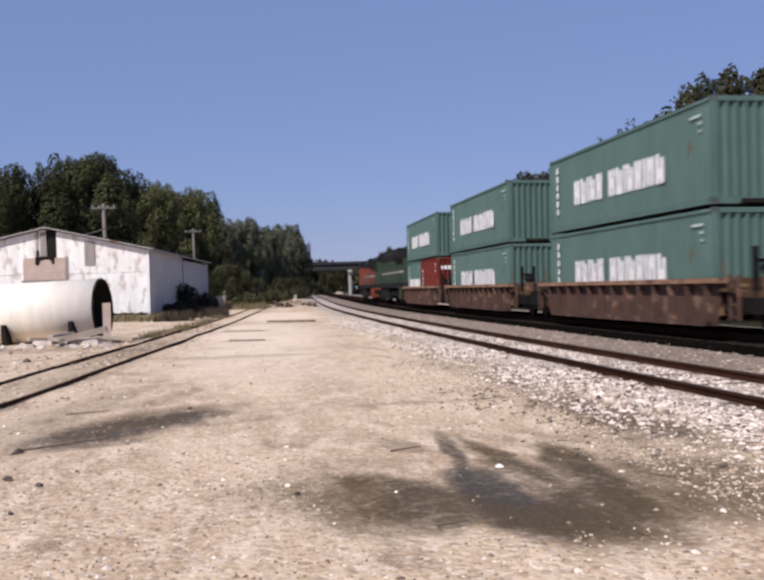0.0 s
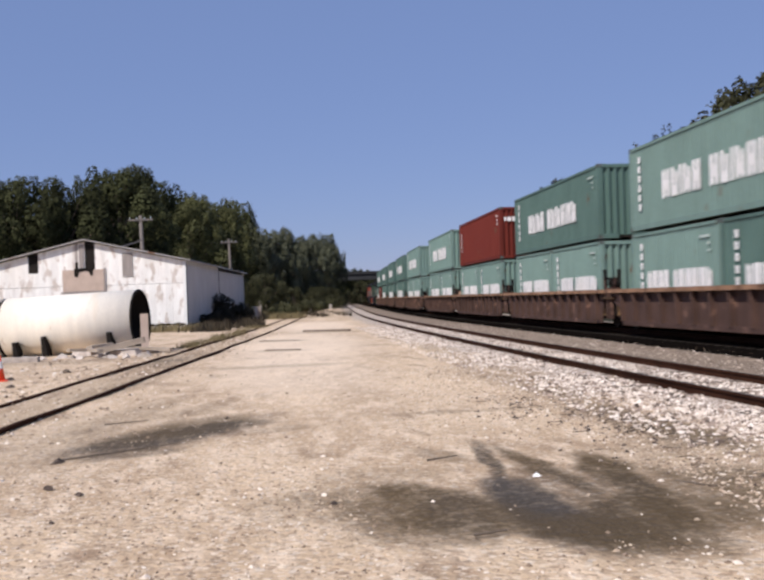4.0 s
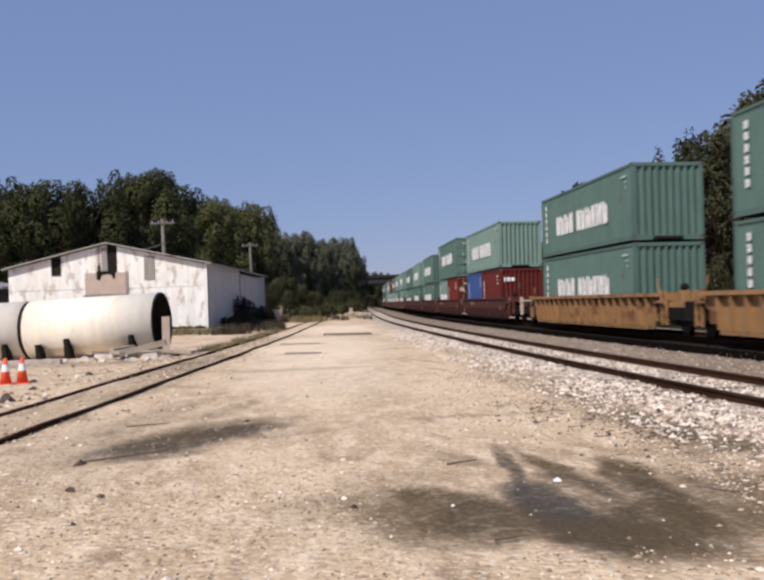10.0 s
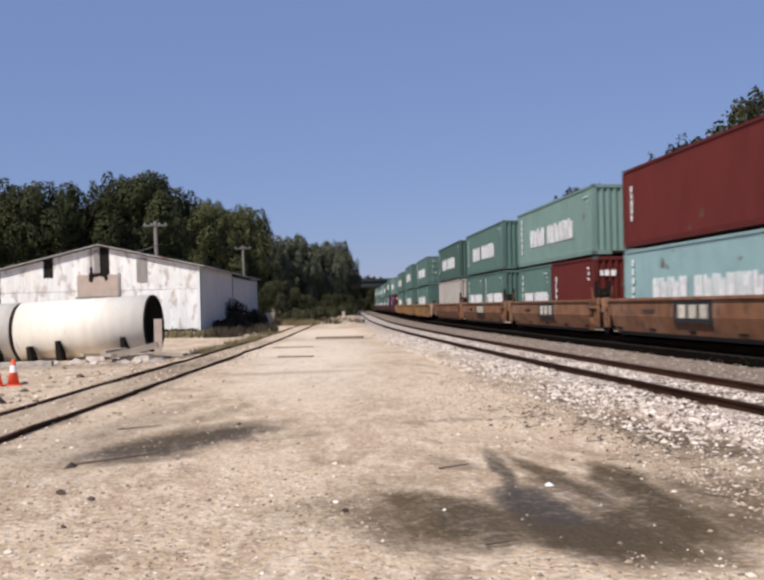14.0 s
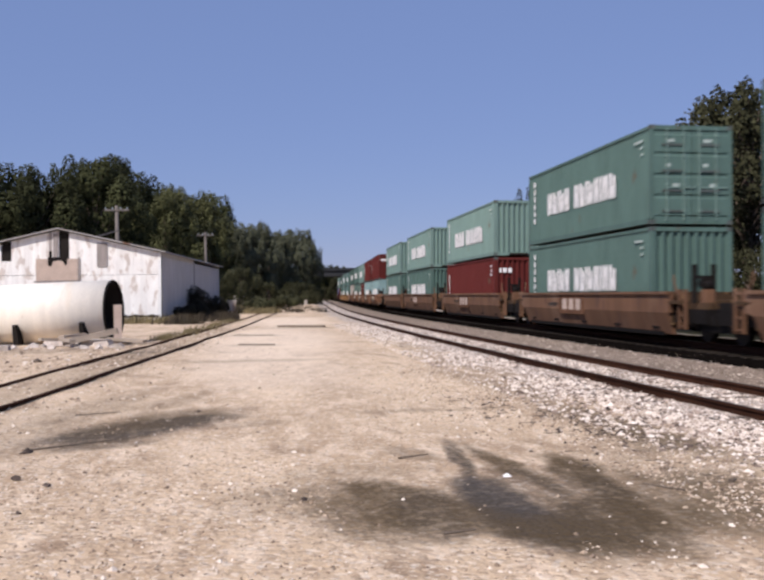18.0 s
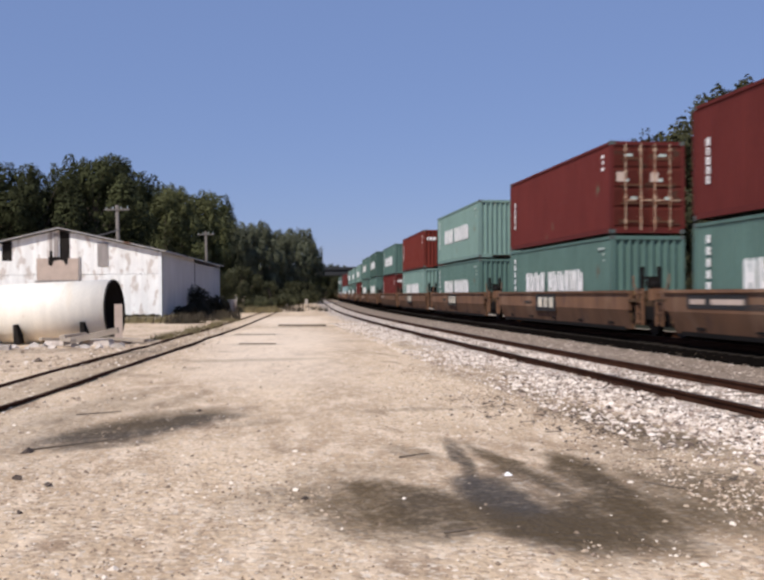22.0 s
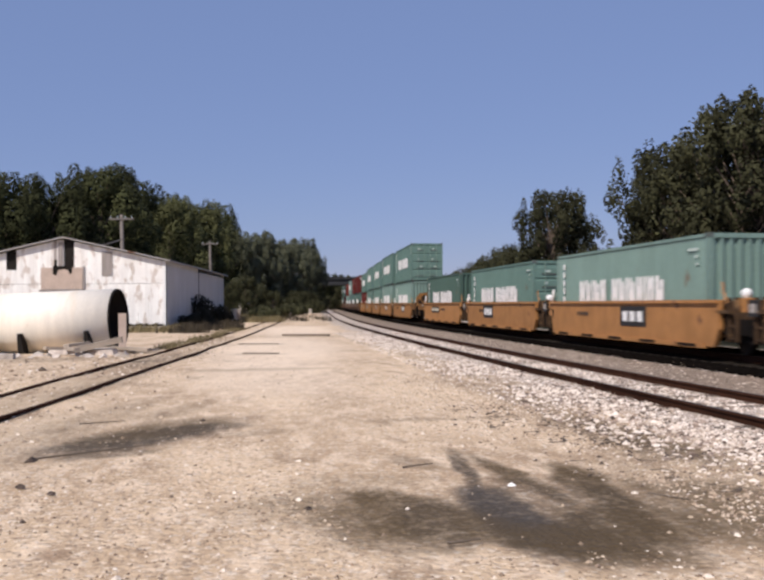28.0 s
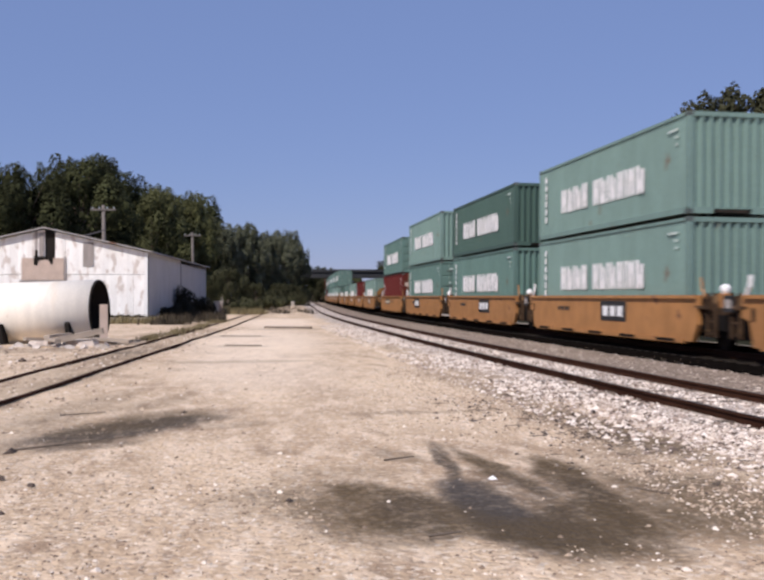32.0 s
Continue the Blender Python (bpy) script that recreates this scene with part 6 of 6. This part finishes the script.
for _ in range(75):
    s_at, off = 7.5 + 8 * litter_rng.random() ** 1.3, litter_rng.gauss(-8.55, 0.45)
    x, y, _a = line(s_at, off)
    a, l, r = litter_rng.gauss(0.0, 0.5), litter_rng.uniform(0.025, 0.11), litter_rng.uniform(0.004, 0.009)
    z = bed_height(x, y) + r + 0.006
    twigs.tube((x - l * math.cos(a), y - l * math.sin(a), z), (x + l * math.cos(a), y + l * math.sin(a), z + litter_rng.uniform(0, 0.02)), r, r * 0.6, k=5)
    for _n in range(4):
        u, v = x + litter_rng.gauss(0, 0.25), y + litter_rng.gauss(0, 0.3)
        crumbs.append((u, v, bed_height(u, v) + 0.004, litter_rng.uniform(0.012, 0.032)))
solid("twigs", twigs, M["tie"], "dark broken twigs strewn along the gravel's edge", "twigs", kind="stuff")
solid("dirt_crumbs", stones(litter_rng, crumbs), M["dark_stone"], "dark crumbs of dirt beside the ballast", "dirt", kind="stuff")


def bush(name, x, y, h, w, mat, label):
    blobs = [(rng.uniform(-w, w) * 0.6, rng.uniform(-w, w) * 0.4, h * rng.uniform(0.3, 0.7), h * rng.uniform(0.25, 0.42), 1.1) for _ in range(7)]
    b = thing(name, label, "bush", "bushes", m=pose(x, y, 0))
    part("foliage", leaf_cloud(rng, blobs, 1500, 0.16), M[mat], b)
    stem = Shape()
    for p in blobs:
        stem.tube((0, 0, 0), (p[0], p[1], p[2]), 0.03, 0.012, k=5)
    part("stem", stem, M["bark"], b)
    return b


for x, y, h, w in ((-2.3, 74.5, 2.1, 1.2), (-1.6, 78.0, 1.8, 1.3), (-2.5, 71.0, 1.3, 1.0), (-3.1, 66.5, 0.9, 0.8), (-0.9, 83.0, 1.0, 1.2)):
    bush("bush", x, y, h, w, "scrub", "dark scrubby bush beside the barn wall")
for x, y, h, w in ((3.8, 98, 1.4, 1.8), (5.0, 106, 1.6, 2.0), (7.0, 118, 1.8, 2.2), (8.6, 130, 2.0, 2.4), (10.5, 143, 2.4, 2.6), (12.4, 158, 2.8, 2.8), (2.6, 94, 1.2, 1.6)):
    bush("bush", x, y, h, w, "leaf_c", "low olive bush at the yard's edge")
blades = Shape()
for _ in range(8000):
    k = rng.random()
    x, y = (rng.gauss(-2.6, 0.6), rng.uniform(56, 66)) if k < 0.25 else ((rng.uniform(-2.6, 0.6), rng.uniform(62, 92)) if k < 0.55 else (rng.uniform(1.0, 9.0), rng.uniform(88, 130)))
    if noise.noise((x * 0.9, y * 0.35, 4.0)) < 0.0:
        continue
    a, h = rng.uniform(0, 6.28), rng.uniform(0.1, 0.75) ** 1.3
    blades.add([(x - 0.05 * math.cos(a), y - 0.05 * math.sin(a), 0), (x + 0.05 * math.cos(a), y + 0.05 * math.sin(a), 0), (x + rng.uniform(-0.15, 0.15), y, h)], [(0, 1, 2)])
solid("weeds", blades, M["grass"], "dry weeds along the barn and siding", "weeds", kind="stuff")


def tufts_of(count, place, low, high, wide, share):
    """Ragged tufts of short blades; place gives a spot of the patch."""
    sh = Shape()
    for _ in range(count):
        cx, cy = place()
        if noise.noise((cx * 1.1, cy * 0.4, 9.0)) < share:
            continue
        top = rng.uniform(low, high)
        for _ in range(7):
            a, x, y = rng.uniform(0, 6.28), cx + rng.gauss(0, 0.14), cy + rng.gauss(0, 0.14)
            h = top * rng.uniform(0.4, 1.0)
            sh.add([(x - wide * math.cos(a), y - wide * math.sin(a), -0.01), (x + wide * math.cos(a), y + wide * math.sin(a), -0.01), (x + rng.gauss(0, 0.3) * h, y + rng.gauss(0, 0.2) * h, h)], [(0, 1, 2)])
    return sh


solid("weeds", tufts_of(500, lambda: (rng.uniform(-9.2, -2.6), rng.uniform(58.5, 62.4)), 0.2, 0.65, 0.03, -0.15), M["dry_grass"], "olive and straw weeds at the barn's gable foot", "weeds", kind="stuff")
solid("weeds", tufts_of(420, lambda: (lambda y: (-2.15 + (y - 40) * 0.105 + rng.gauss(0, 0.22), y))(rng.uniform(36, 64)), 0.08, 0.32, 0.02, -0.1), M["dry_grass"], "short straw weeds beside the siding", "weeds", kind="stuff")
solid("grass", tufts_of(900, lambda: (rng.uniform(0.0, 4.2), rng.uniform(86, 112)), 0.3, 0.8, 0.05, -0.3), M["dry_grass"], "pale olive grass past the barn's end", "grass", kind="stuff")
solid("storage_box", Shape().box(-0.35, 0.35, -0.3, 0.3, 0, 1.15, c=0.05).box(-0.4, 0.4, -0.35, 0.35, 1.15, 1.22), M["white"], "dirty white storage box at the barn's end", "box", m=pose(0.1, 86.0, 0, 0, 0, 6))
for x, y in ((6.2, 112.0), (9.8, 128.0)):
    solid("marker_post", Shape().box(-0.2, 0.2, -0.15, 0.15, 0, 0.95, c=0.04), M["white"], "pale concrete marker box at the yard's edge", "post", "marker posts", m=pose(x, y, 0))


verge = Shape()
edge = [(-3.6, 60), (-2.4, 70), (0.4, 84), (2.4, 98), (5.2, 112), (8.2, 130), (11.2, 150), (14.6, 175), (19.0, 215)]
for x, y in edge:
    verge.v += [(x - 38, y, 0.03), (x - 14, y, 0.06), (x - 5, y, 0.05), (x - 1.5, y, 0.04), (x, y, 0.012)]
for i in range(len(edge) - 1):
    verge.f += [(i * 5 + j, i * 5 + j + 1, i * 5 + j + 6, i * 5 + j + 5) for j in range(4)]
tagged(new("verge", verge.mesh("verge", M["verge"])), "weedy dark verge beyond the siding", "verge", kind="structure")


def dark_shed():
    b = thing("shed", "dark red-brown board shed beside the barn", "shed", m=pose(-24.5, 72.0, 0, 0, 0, -6))
    part("wall", Shape().box(-5.0, 5.0, 0, 6.0, 0, 3.4), M["shed"], b)
    part("roof", Shape().prism([(-5.4, 3.4), (5.4, 3.4), (5.4, 3.55), (0, 4.6), (-5.4, 3.55)], -0.4, 6.4, Matrix(((1, 0, 0, 0), (0, 0, 1, 0), (0, 1, 0, 0), (0, 0, 0, 1)))), M["roofing"], b, "grey tin roof")
    part("door", Shape().box(1.0, 3.4, -0.06, 0.0, 0, 2.4), M["void"], b, "open dark doorway")


dark_shed()
for i in range(26):
    x, y = -5.5 + rng.uniform(-3.2, 2.6), 32.2 + rng.uniform(-1.2, 1.2)
    solid("rubble", stones(rng, [(0, 0, 0, rng.uniform(0.08, 0.22))]), M["stone"] if i % 3 else M["timber"], "pale lump of rubble beside the pipe", "rubble", "rubble by the pipe", m=pose(x, y, 0.02))


# ---------------------------------------------------------------- motions
def motions():
    """Keys every moving thing along its track."""
    marks = [-60, -25, -8, 4, 14, 24, 34, 44, 54, 64, 74, 84, 94, 104, 116, 132, 200]
    for ob, place, z in MOVING:
        times = {0.0, 32.0} | {round(when(m - place) * FPS) / FPS for m in marks}
        times = sorted(t for t in times if 0 <= t <= 32)
        walk(ob, [(t, on_track(place + run(t), 0.0, TRAIN_RAIL) @ pose(0, 0, 0, 0, CANT, 0) @ pose(0, 0, z)) for t in times])


motions()
